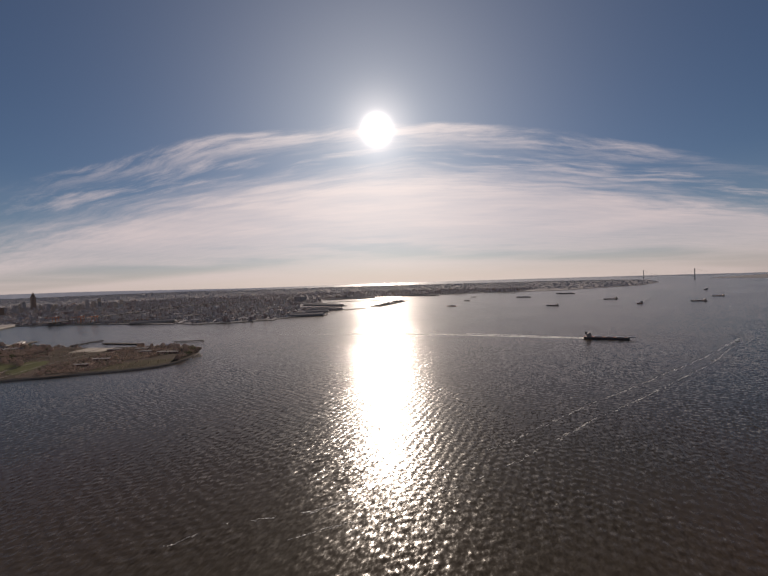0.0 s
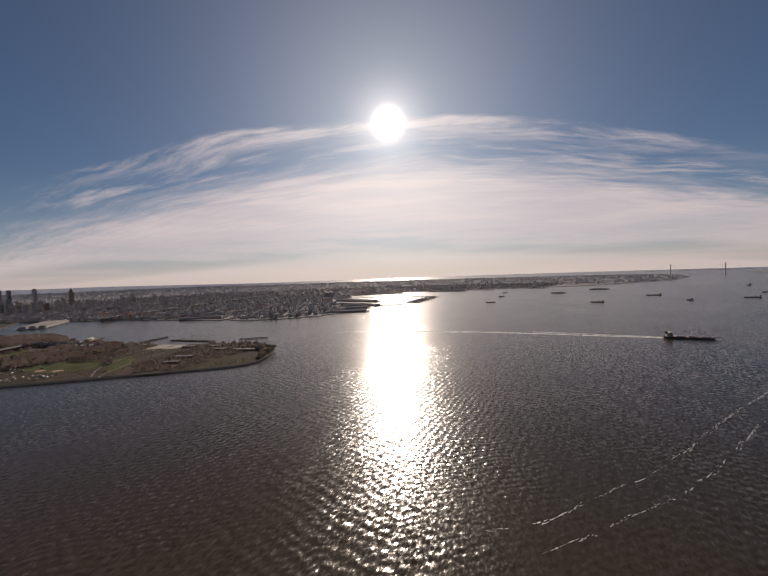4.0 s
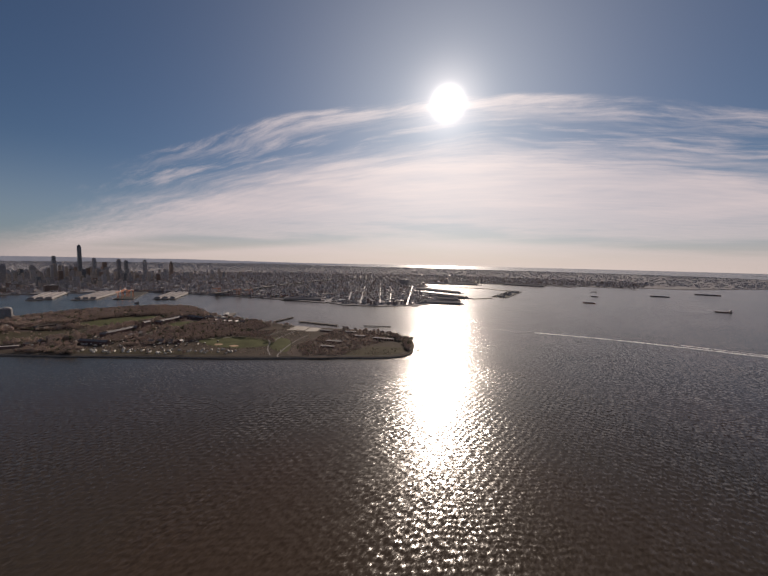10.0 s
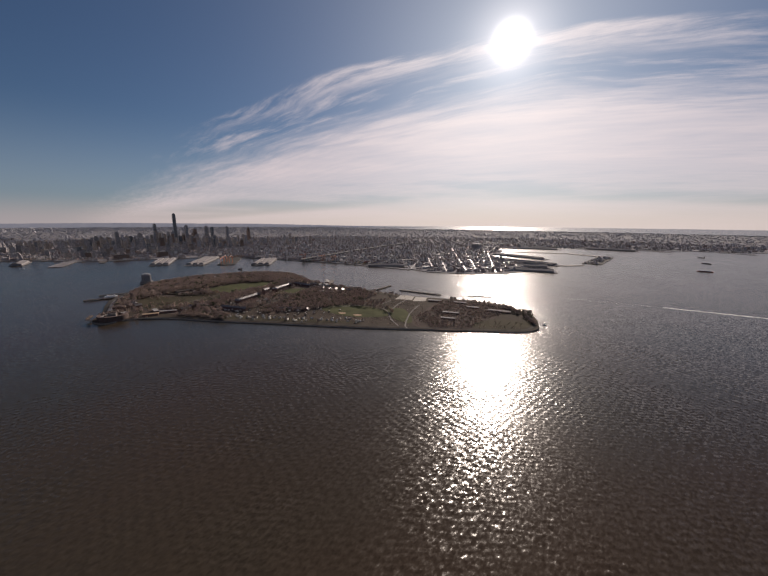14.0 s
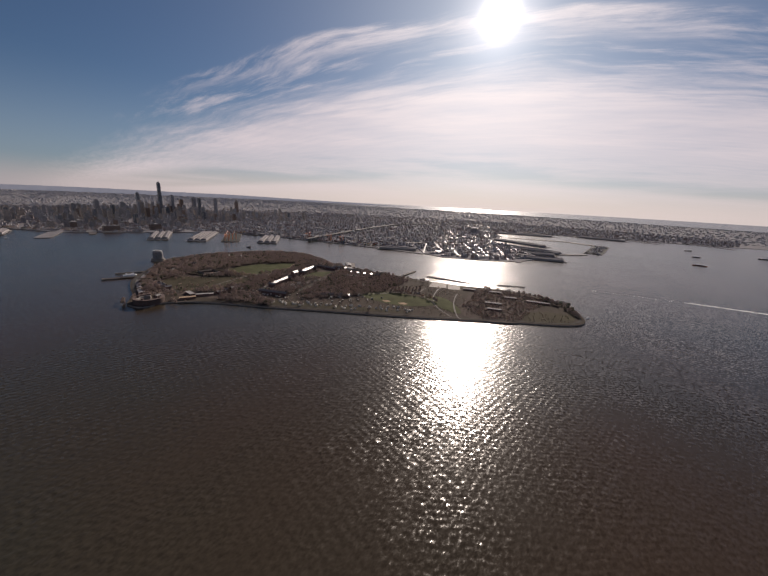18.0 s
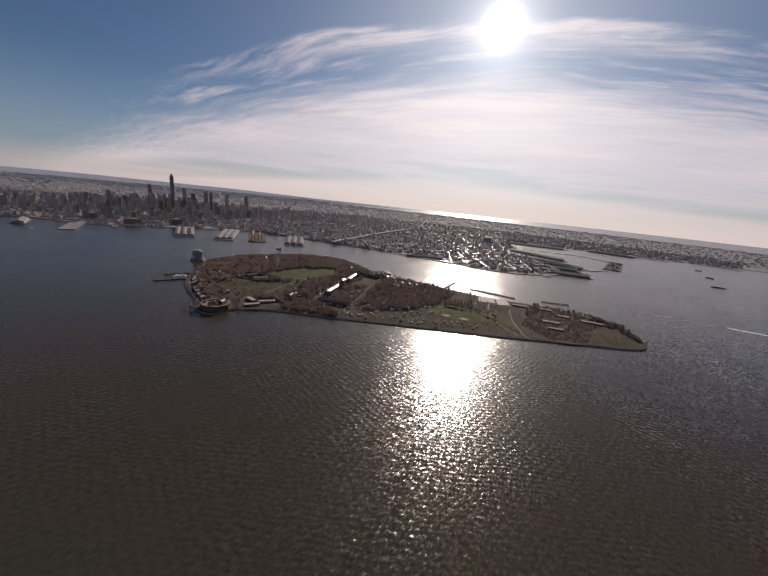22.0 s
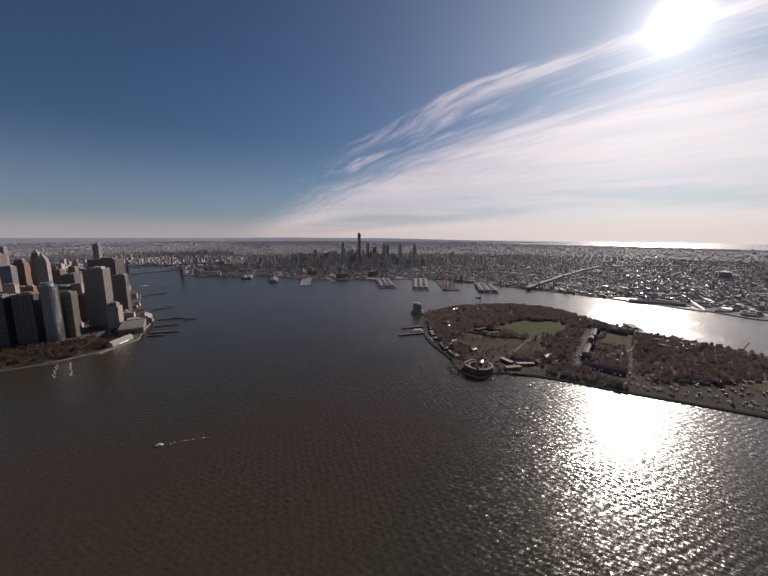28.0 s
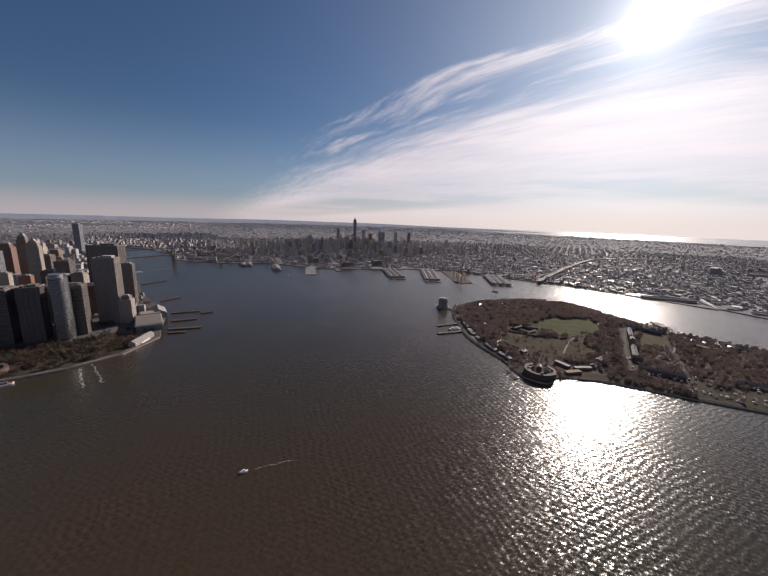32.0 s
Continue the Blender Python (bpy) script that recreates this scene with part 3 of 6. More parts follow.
def shed(x, y, sx, sy, h, m, label):
    ob = thing("pier_shed", label, "shed", m @ at(x, y), "sheds on the piers")
    w = Geo()
    w.box(0, 0, 0, sx, sy, h)
    part("wall", w, M_PALE, ob)
    for e in (-1, 1):
        r = Geo()
        a = [(-e * sx / 2 - 0.6, -e * (sy / 2 + 0.6), h - 0.2), (e * sx / 2 + 0.6, -e * (sy / 2 + 0.6), h - 0.2), (e * (sx / 2 + 0.6), 0, h + sy * 0.14), (-e * (sx / 2 + 0.6), 0, h + sy * 0.14)]
        r.poly(a)
        part("roof_slope", r, M_SHED, ob, "dull ribbed metal roof")
    v = Geo()
    v.box(0, 0, h + sy * 0.13, sx * 0.7, 2.2, 1.5)
    part("ridge_vent", v, M_PALE, ob)
    for e in (-1, 1):
        d = Geo()
        d.box(e * (sx / 2 + 0.05), 0, 0, 0.3, sy * 0.4, h * 0.65)
        part("door", d, M_STEEL, ob)


def patch(name, ring, z, mat, label, rounding=5):
    g = Geo()
    g.poly([(x, y, z) for x, y in (smooth_ring(ring, rounding) if rounding else ring)])
    return solid(name, g, mat, label, "ground", kind="structure")


def strip(name, line, wide, z, mat, label, kind="structure", steps=8, rag=0.0, category="path", sway=0.0):
    """A band along a bent line, its edges ragged where rag is given."""
    pts = [Vector((x, y)) for x, y in line]
    ext = [pts[0] * 2 - pts[1], *pts, pts[-1] * 2 - pts[-2]]
    mid = []
    for i in range(1, len(ext) - 2):
        p0, p1, p2, p3 = ext[i - 1:i + 3]
        for s in range(steps + (i == len(ext) - 3)):
            t = s / steps
            mid.append(0.5 * ((2 * p1) + (p2 - p0) * t + (2 * p0 - 5 * p1 + 4 * p2 - p3) * t * t + (3 * p1 - p0 - 3 * p2 + p3) * t ** 3))
    g, rnd = Geo(), random.Random(len(line) * 77 + int(wide * 10))
    rows = []
    for i, p in enumerate(mid):
        d = (mid[min(i + 1, len(mid) - 1)] - mid[max(i - 1, 0)]).normalized()
        n = Vector((-d.y, d.x))
        p = p + n * sway * (noise.noise((i * 0.21, wide, 7.0)) + 0.6 * noise.noise((i * 0.9, wide, 2.0)))
        a, b = (wide / 2 * max(0.02, 1 + rag * rnd.uniform(-1, 1)) for _ in range(2))
        rows.append((p + n * a, p - n * b))
    for (a, b), (c, e) in zip(rows, rows[1:]):
        g.poly([(b.x, b.y, z), (e.x, e.y, z), (c.x, c.y, z), (a.x, a.y, z)])
    return solid(name, g, mat, label, category, kind=kind)


# island surfaces, each a little above the one below
patch("woodland_floor", [(60, -40), (-60, -190), (20, -330), (140, -520), (300, -590), (540, -560), (640, -420), (650, -230), (580, -70), (400, 15), (220, 50), (110, 45)], 3.35, M_SOIL, "leaf-strewn ground under bare trees")
patch("woodland_floor", [(-60, -330), (-120, -300), (-150, -440), (-130, -560), (-60, -700), (60, -690), (130, -620), (30, -420)], 3.36, M_SOIL, "leaf-strewn ground under bare trees")
patch("woodland_floor", [(-300, -720), (-360, -620), (-430, -600), (-500, -690), (-470, -800), (-400, -920), (-300, -910), (-230, -830)], 3.36, M_SOIL, "brown planted hills with bare shrubs")
patch("lawn", [(345, -222), (386, -320), (354, -452), (262, -390), (204, -268), (246, -226), (300, -200)], 3.55, M_LAWN, "green parade lawn ringed by bare trees")
patch("lawn", [(280, -40), (246, -110), (238, -170), (200, -232), (105, -226), (92, -145), (98, -50), (150, -4), (230, -8)], 3.5, M_DRY, "brown-green grass slope of an old fort")
patch("lawn", [(-138, -463), (-146, -548), (-228, -600), (-300, -602), (-288, -532), (-230, -480)], 3.55, M_LAWN, "green ball field")
patch("ball_field", [(-205, -486), (-214, -500), (-226, -500), (-222, -486)], 3.7, M_CLAY, "tan clay infield")
patch("ball_field", [(-244, -512), (-252, -528), (-266, -526), (-260, -512)], 3.7, M_CLAY, "tan clay infield")
patch("lawn", [(-225, -620), (-262, -660), (-330, -640), (-385, -600), (-330, -585)], 3.56, M_LAWN, "grassy green hill")
patch("lawn", [(-470, -800), (-535, -856), (-562, -790), (-545, -757), (-500, -700), (-470, -730)], 3.56, M_DRY, "dull green lawn at the island's end")
patch("lawn", [(-70, -170), (-190, -310), (-320, -480), (-290, -470), (-170, -330), (-90, -240)], 3.52, M_DRY, "dry grass behind the western promenade")
strip("promenade", [(0, -30), (-34, -108), (-118, -206), (-192, -300), (-340, -480), (-484, -676), (-552, -768), (-566, -822), (-540, -866), (-484, -916)], 4.5, 3.75, M_ASPHALT, "pale shore promenade behind the seawall")
strip("promenade", [(-400, -938), (-329, -922), (-236, -858), (-126, -766), (37, -694), (149, -638), (303, -596)], 4, 3.75, M_PAVE, "pale shore promenade behind the seawall")
strip("promenade", [(505, -16), (405, 22), (300, 54), (215, 60), (125, 54), (80, 40)], 7, 3.75, M_ASPHALT, "worn quay road by the landing")
strip("footpath", [(-255, -730), (-268, -708), (-321, -643), (-390, -580), (-416, -567)], 3.5, 3.8, M_PAVE, "winding pale footpath over the hills")
strip("footpath", [(-180, -735), (-191, -710), (-237, -648), (-278, -610)], 3.5, 3.8, M_PAVE, "winding pale footpath over the hills")
strip("footpath", [(-160, -688), (-191, -631), (-213, -619), (-272, -606), (-330, -577), (-391, -559)], 3.5, 3.82, M_PAVE, "winding pale footpath by the ball field")
strip("footpath", [(-60, -300), (-110, -400), (-135, -470), (-170, -590), (-200, -625)], 3.5, 3.8, M_PAVE, "pale path by the ball field")
strip("footpath", [(120, -120), (190, -210), (220, -290), (180, -400)], 4, 3.8, M_PAVE, "thin path over the fort's grass slope")
strip("street", [(-50, -170), (40, -240), (130, -340), (220, -450), (300, -570)], 7, 3.7, M_ASPHALT, "asphalt island street beside the long barracks")
strip("street", [(-20, -330), (60, -430), (160, -560), (230, -620)], 5, 3.7, M_ASPHALT, "asphalt island street")
strip("street", [(90, -40), (200, 0), (330, -30), (460, -100), (540, -260), (520, -450)], 6, 3.7, M_ASPHALT, "asphalt street round the fort")
patch("lawn", [(183, -463), (165, -532), (106, -455), (123, -392)], 3.58, M_LAWN, "dark green court lawn of the barracks", 0)
strip("footpath", [(474, -563), (358, -478), (262, -415), (199, -391)], 5, 3.82, M_PAVE, "pale road curving past the parade lawn")
strip("footpath", [(145, -535), (77, -448), (50, -383), (4, -338), (-28, -324)], 4, 3.84, M_PAVE, "pale path along the barracks court")
patch("paved_yard", [(-108, -764), (-150, -790), (-190, -748), (-152, -708)], 3.7, M_PLAZA, "pale concrete ferry plaza", 0)
patch("paved_yard", [(-160, -786), (-188, -812), (-224, -776), (-202, -742)], 3.72, M_PLAZA, "pale concrete ferry plaza", 0)
patch("paved_yard", [(150, -520), (240, -600), (300, -590), (230, -500)], 3.7, M_SOIL, "worn earth yard beside low barracks", 0)

patch("paved_yard", [(288, 56), (214, 60), (196, 40), (270, 32)], 3.72, M_PAVE, "pale concrete quay yard at the landing", 0)

# waterfront park by the towers
patch("park_ground", [(150, 1290), (160, 1245), (182, 1160), (225, 1092), (266, 998), (328, 928), (430, 892), (480, 1000), (430, 1080), (420, 1170), (370, 1240), (330, 1310), (240, 1340)], 3.3, M_PARK, "brown leaf-strewn park ground behind the river wall", 0)
strip("promenade", [(160, 1240), (180, 1158), (223, 1090), (264, 997), (326, 927), (425, 890)], 3.5, 3.6, M_PAVE, "stone promenade along the river wall")

# island piers
pier(-30, -812, -172, -885, 12, "long pier on pale posts off the island's eastern shore")
pier(-232, -952, -293, -1022, 5, "thin timber breakwater ending in open water")
pier(17, -735, 60, -830, 8, "short timber pier off the island")
pier(215, -640, 290, -680, 16, "timber ferry dock on the island's channel side")
pier(332, 46, 325, 136, 12, "timber ferry rack at the island landing")
pier(402, 22, 393, 108, 9, "timber ferry rack at the island landing")
pier(360, 40, 352, 84, 14, "concrete slip at the island landing")
# far shore piers
P_STONE, SHED = M_CITY, "long pale metal pier shed with a low gable roof"
pier(1570, -75, 1212, -32, 96, "wide cargo pier carrying rows of pale sheds", P_STONE, sheds=3, shed_label=SHED)
pier(1540, -335, 1110, -198, 94, "wide cargo pier carrying rows of pale sheds", P_STONE, sheds=3, shed_label=SHED)
pier(1250, -645, 950, -520, 104, "wide cargo pier carrying three grey sheds", P_STONE, sheds=3, shed_label="long grey metal pier shed with a low gable roof")
pier(1470, -465, 1055, -355, 92, "flat container quay under orange cranes", M_ASPHALT)
pier(1660, 420, 1385, 432, 60, "flat recreation pier off the far shore", P_STONE)
pier(1760, 640, 1545, 622, 55, "recreation pier with pale roofs", P_STONE, sheds=1, shed_label=SHED)
pier(1890, 830, 1740, 815, 70, "recreation pier with white sheds", P_STONE, sheds=2, shed_label="white metal pier shed with a low gable roof")
pier(1640, 260, 1500, 255, 30, "old timber pier off the far shore", None)
pier(700, -1010, 385, -1165, 26, "long low basin wall with a flat deck", P_STONE)
pier(622, -1028, 490, -1220, 46, "long basin pier carrying one wide shed", P_STONE, sheds=1, shed_label="long dark-sided pier shed with a pale low roof")
pier(480, -1940, 72, -2008, 74, "long basin pier carrying two wide sheds", P_STONE, sheds=2, shed_label="long dark-sided pier shed with a pale low roof")
pier(66, -2012, 22, -2166, 20, "thin stone wall at the mouth of the basin", M_GRANITE)
pier(752, -2222, 300, -2236, 70, "long basin pier carrying one wide shed", P_STONE, sheds=1, shed_label="long dark-sided pier shed with a pale low roof")
pier(820, -2530, 505, -2812, 44, "thin stone breakwater of the basin", M_GRANITE)
pier(500, -2818, 215, -2806, 44, "thin stone breakwater of the basin", M_GRANITE)
pier(195, -2800, 25, -2262, 100, "flat hooked end of the stone breakwater", M_ASPHALT)
pier(120, -1600, -64, -1752, 70, "concrete pier head carrying a low shed", P_STONE, sheds=1, shed_label=SHED)
pier(215, -1760, 66, -1896, 60, "concrete dock pier carrying a low shed", P_STONE, sheds=1, shed_label=SHED)
pier(130, -1560, 20, -1465, 30, "flat concrete pier on the far shore", P_STONE)
pier(1150, -2760, 740, -3150, 70, "long industrial pier of the southern docks", P_STONE, sheds=1, shed_label=SHED)
pier(700, -3450, 290, -3590, 60, "long industrial pier of the southern docks", P_STONE, sheds=1, shed_label=SHED)
pier(400, -3800, 95, -3740, 50, "long industrial pier of the southern docks", P_STONE)
pier(0, -4150, -330, -4080, 50, "long industrial pier of the southern docks", P_STONE)
# ferry slips across the water
for sx, sy, ex, ey, w in ((668, 924, 684, 845, 12), (654, 836, 663, 800, 9), (577, 898, 593, 831, 14), (497, 880, 503, 799, 14), (464, 872, 466, 830, 9), (840, 1010, 900, 960, 8), (1180, 1190, 1270, 1120, 8)):
    pier(sx, sy, ex, ey, w, "dark timber ferry rack beside the terminal")


# ---- trees ----
def crown_geo(rnd, g, x, y, z, r, h, n, k=0):
    """A ragged crown: many small bent twig clumps with gaps between them."""
    for _ in range(n):
        a, e = rnd.uniform(0, math.tau), rnd.uniform(-0.5, 1.0)
        q = r * (0.45 + 0.6 * rnd.random()) * math.sqrt(max(0.05, 1 - e * e * 0.8))
        cx, cy, cz = x + q * math.cos(a), y + q * math.sin(a), z + h * (0.42 + 0.45 * e) + rnd.uniform(-0.5, 0.5)
        s = r * rnd.uniform(0.13, 0.32)
        b, t = rnd.uniform(0, math.tau), rnd.uniform(-0.6, 0.6)
        c, d = math.cos(b) * s, math.sin(b) * s
        n0 = len(g.v)
        g.v.extend(((cx - c, cy - d, cz - s * 0.5), (cx + d, cy - c, cz + t * s), (cx + c, cy + d, cz + s * 0.35), (cx - d, cy + c, cz - t * s), (cx + c * 0.2, cy - d * 0.2, cz + s * 0.75)))
        for f in ((0, 1, 4), (1, 2, 4), (2, 3, 4), (3, 0, 4)):
            g.f.append(tuple(n0 + i for i in f))
            g.k.append(k)


def trunk_geo(rnd, g, x, y, z, r, h, k=0, limbs=3):
    g.round(x, y, z, r, h * 0.55, 6, k, grow=0.55)
    for i in range(limbs):
        a = i * math.tau / limbs + rnd.uniform(-0.4, 0.4)
        ex, ey, ez = x + math.cos(a) * h * 0.25, y + math.sin(a) * h * 0.25, z + h * rnd.uniform(0.75, 0.9)
        sx, sy, sz = x, y, z + h * 0.42
        w = r * 0.5
        n0 = len(g.v)
        g.v.extend(((sx - w, sy, sz), (sx + w * 0.5, sy + w, sz), (sx + w * 0.5, sy - w, sz), (ex, ey, ez)))
        for f in ((0, 1, 3), (1, 2, 3), (2, 0, 3)):
            g.f.append(tuple(n0 + j for j in f))
            g.k.append(k)


TREE_MESHES = []
for i in range(6):
    rnd = random.Random(40 + i)
    c, t = Geo(), Geo()
    high = 11 + 1.5 * i
    trunk_geo(rnd, t, 0, 0, 0, 0.45, high)
    crown_geo(rnd, c, 0, 0, high * 0.12, high * 0.40, high, 120)
    TREE_MESHES.append((t.mesh("trunk", M_BARK), c.mesh("crown", M_TWIG if i < 5 else M_FIR)))


def tree(x, y, z, i, size, turn, label, group):
    ob = thing("tree", label, "tree", at(x, y, z, turn), group)
    ob.scale = (size, size, size)
    for name, me in zip(("trunk", "crown"), TREE_MESHES[i]):
        part(name, me, None, ob)
    return ob


def grove(name, rings, count, z, label, seed, avoid=(), small=1.0, evergreen=0.08, twigs=44, wood=None):
    """Many trees as one body of bare wood, within the outlines and off the clearings."""
    rnd, g, made, tries = random.Random(seed), Geo(), 0, 0
    xs = [p[0] for r in rings for p in r]
    ys = [p[1] for r in rings for p in r]
    while made < count and tries < count * 30:
        tries += 1
        x, y = rnd.uniform(min(xs), max(xs)), rnd.uniform(min(ys), max(ys))
        if not any(inside(x, y, r) for r in rings) or any(inside(x, y, a) for a in avoid):
            continue
        h = rnd.uniform(8, 16) * small
        k = 2 if rnd.random() < evergreen else 1
        trunk_geo(rnd, g, x, y, z - 0.3, 0.35, h, 0, 2)
        crown_geo(rnd, g, x, y, z + h * 0.08, h * rnd.uniform(0.38, 0.52), h * 0.9, twigs, k)
        made += 1
    return solid(name, g, [M_BARK, wood or M_TWIG, M_FIR], label, "trees", kind="stuff")


PARADE = [(350, -212), (394, -320), (360, -465), (255, -398), (194, -266), (244, -216), (303, -190)]
GLACIS = [(284, -38), (250, -110), (240, -172), (200, -238), (100, -230), (86, -145), (94, -46), (150, 2), (234, -2)]
FORT = [(335, -105), (345, -215), (250, -160), (262, -60)]
BARRACKS = [(-78, -285), (-30, -205), (10, -198), (250, -455), (285, -505), (180, -568), (140, -540), (-55, -325)]
CASTLE = [(-20, -20), (40, -110), (140, -40), (90, 80), (20, 80)]
NORTH = [(100, -60), (-20, -180), (20, -250), (150, -400), (270, -570), (430, -580), (545, -560), (640, -440), (655, -330), (642, -210), (590, -75), (510, -20), (400, 12), (220, 45), (130, 40)]
MIDDLE = [(-40, -300), (-100, -290), (-140, -420), (-125, -560), (-70, -690), (40, -690), (150, -630), (170, -560), (60, -420)]
SOUTH = [(-310, -725), (-350, -640), (-440, -620), (-490, -690), (-460, -800), (-450, -890), (-380, -925), (-300, -905), (-240, -830)]
SHORE = [(-560, -845), (-540, -880), (-485, -930), (-400, -944), (-400, -925), (-470, -905), (-530, -860)]
grove("bare_trees", [NORTH], 2100, 3.3, "dense bare brown winter trees with a few evergreens", 1, (PARADE, GLACIS, FORT, BARRACKS, CASTLE))
grove("bare_trees", [MIDDLE], 1100, 3.3, "young bare brown trees in rows", 2, (BARRACKS,), 0.7)
grove("bare_shrubs", [SOUTH], 1300, 3.3, "brown bare shrubs and saplings on planted hills", 3, (), 0.35)
grove("bare_trees", [SHORE], 60, 3.3, "dark bare trees along the island's tip", 4, (), 0.8, 0.3)

YARD = [(-20, -205), (20, -232), (225, -455), (180, -520), (60, -410), (-40, -300)]
HALL = [(25, -235), (55, -255), (262, -490), (270, -515), (180, -560), (100, -455), (120, -385), (15, -262)]
CAMP = [(-25, -115), (25, -135), (10, -195), (-30, -205), (-95, -225), (-125, -212)]
grove("bare_trees", [CAMP], 150, 3.3, "bare trees along the shore below the barracks", 14, (), 0.7)
grove("bare_trees", [YARD], 150, 3.3, "scattered bare trees in the barracks yard", 8, (HALL,), 0.75)

QUAY = [(330 + (x - 330) * 1.045, -260 + (y + 260) * 1.06) for x, y in NORTH]
grove("bare_trees", [QUAY], 260, 3.3, "bare trees strung along the shore road", 11, (NORTH, CASTLE, [(-60, -120), (100, -120), (100, 90), (-60, 90)], [(430, 40), (445, -18), (230, 18), (100, 18), (100, 80), (300, 80)]), 0.6)
grove("bare_trees", [CASTLE], 60, 3.3, "bare trees between the sheds by the round fort", 12, ([(-12, -10), (76, -10), (76, 75), (-12, 75)], [(0, -100), (85, -100), (85, -30), (0, -30)]), 0.6)
TIP = [(-475, -800), (-535, -850), (-560, -790), (-545, -760), (-500, -705), (-470, -735)]
grove("low_shrubs", [TIP], 50, 3.4, "low brown shrubs over the lawn at the tip", 13, (), 0.28, 0.15, 14)

grove("bare_trees", [GLACIS], 48, 3.4, "scattered bare trees on the fort slope", 16, (FORT,), 0.55)
LANE = [(-62, -335), (-45, -312), (150, -528), (172, -565), (120, -560), (20, -430)]
grove("bare_trees", [LANE], 130, 3.3, "young bare trees beside the barracks path", 15, (), 0.6)
BALL = [(-132, -463), (-140, -552), (-228, -606), (-306, -608), (-292, -528), (-230, -474)]
HILL = [(-225, -620), (-262, -660), (-330, -640), (-385, -600), (-330, -585)]
WEST = [(-20, -130), (-60, -190), (-180, -300), (-330, -480), (-470, -670), (-540, -765), (-470, -720), (-420, -640), (-250, -740), (-130, -760), (-110, -640), (-60, -330)]
grove("low_shrubs", [WEST], 700, 3.3, "scattered low brown shrubs and young trees", 7, (BALL, HILL), 0.3, 0.1, 14)
rnd = random.Random(9)
TREE_LABEL = ("bare brown winter tree with a spreading crown", "slim bare winter tree with fine twigs", "broad bare tree beside a shore path")
row = 0
for line, step in (([(-20, -110), (-100, -208), (-320, -475)], 70), ([(-110, -745), (30, -680), (150, -622), (290, -585)], 15), ([(-470, -900), (-400, -925), (-330, -905), (-250, -845)], 12),
                   ([(400, -200), (420, -340), (390, -490)], 13), ([(100, 30), (220, 40), (390, 5), (500, -40)], 17), ([(-130, -440), (-140, -550), (-220, -610), (-300, -612)], 12), ([(230, -290), (215, -380), (270, -480)], 13)):
    for (x0, y0), (x1, y1) in zip(line, line[1:]):
        n = int(math.hypot(x1 - x0, y1 - y0) / step)
        for i in range(n):
            x, y = x0 + (x1 - x0) * i / n + rnd.uniform(-3, 3), y0 + (y1 - y0) * i / n + rnd.uniform(-3, 3)
            tree(x, y, 3.4, rnd.randrange(5), rnd.uniform(0.5, 0.85), rnd.uniform(0, 360), TREE_LABEL[row % 3], "trees along the island paths")
    row += 1

for i in range(9):
    for j in range(5):
        x, y = -118 - 4.5 * i - 9 * j, -588 - 10 * i + 9 * j
        tree(x + rnd.uniform(-1, 1), y + rnd.uniform(-1, 1), 3.4, rnd.randrange(5), rnd.uniform(0.4, 0.55), rnd.uniform(0, 360), "young bare tree in an orchard grid", "trees of the orchard grid")

BATTERY = [(165, 1240), (190, 1160), (230, 1090), (272, 1000), (332, 935), (430, 930), (470, 1010), (425, 1080), (410, 1170), (360, 1230), (330, 1300), (240, 1330)]
grove("bare_trees", [BATTERY], 640, 3.2, "brown and rust late-autumn trees in the waterfront park", 5, ([(224, 1084), (304, 1084), (304, 1164), (224, 1164)],), 0.72, 0.2, 50, M_RUSTY)
grove("bare_trees", [[(440, 896), (500, 912), (520, 975), (490, 1040), (470, 1000), (436, 925)], [(560, 985), (640, 985), (700, 1040), (640, 1085), (560, 1075)], [(700, 990), (790, 1010), (860, 1080), (800, 1130), (720, 1080)]], 150, 3.2, "brown street trees between the park and the terminal", 17, (), 0.7, 0.2, 44, M_RUSTY)
HEIGHTS = [(1900, 1000), (2050, 1200), (2000, 800), (1780, 420), (1720, 100), (1660, 120), (1700, 420), (1870, 700)]
grove("bare_trees", [HEIGHTS], 220, 3.2, "dark bare trees along the far promenade", 6, (), 1.0, 0.1, 16)


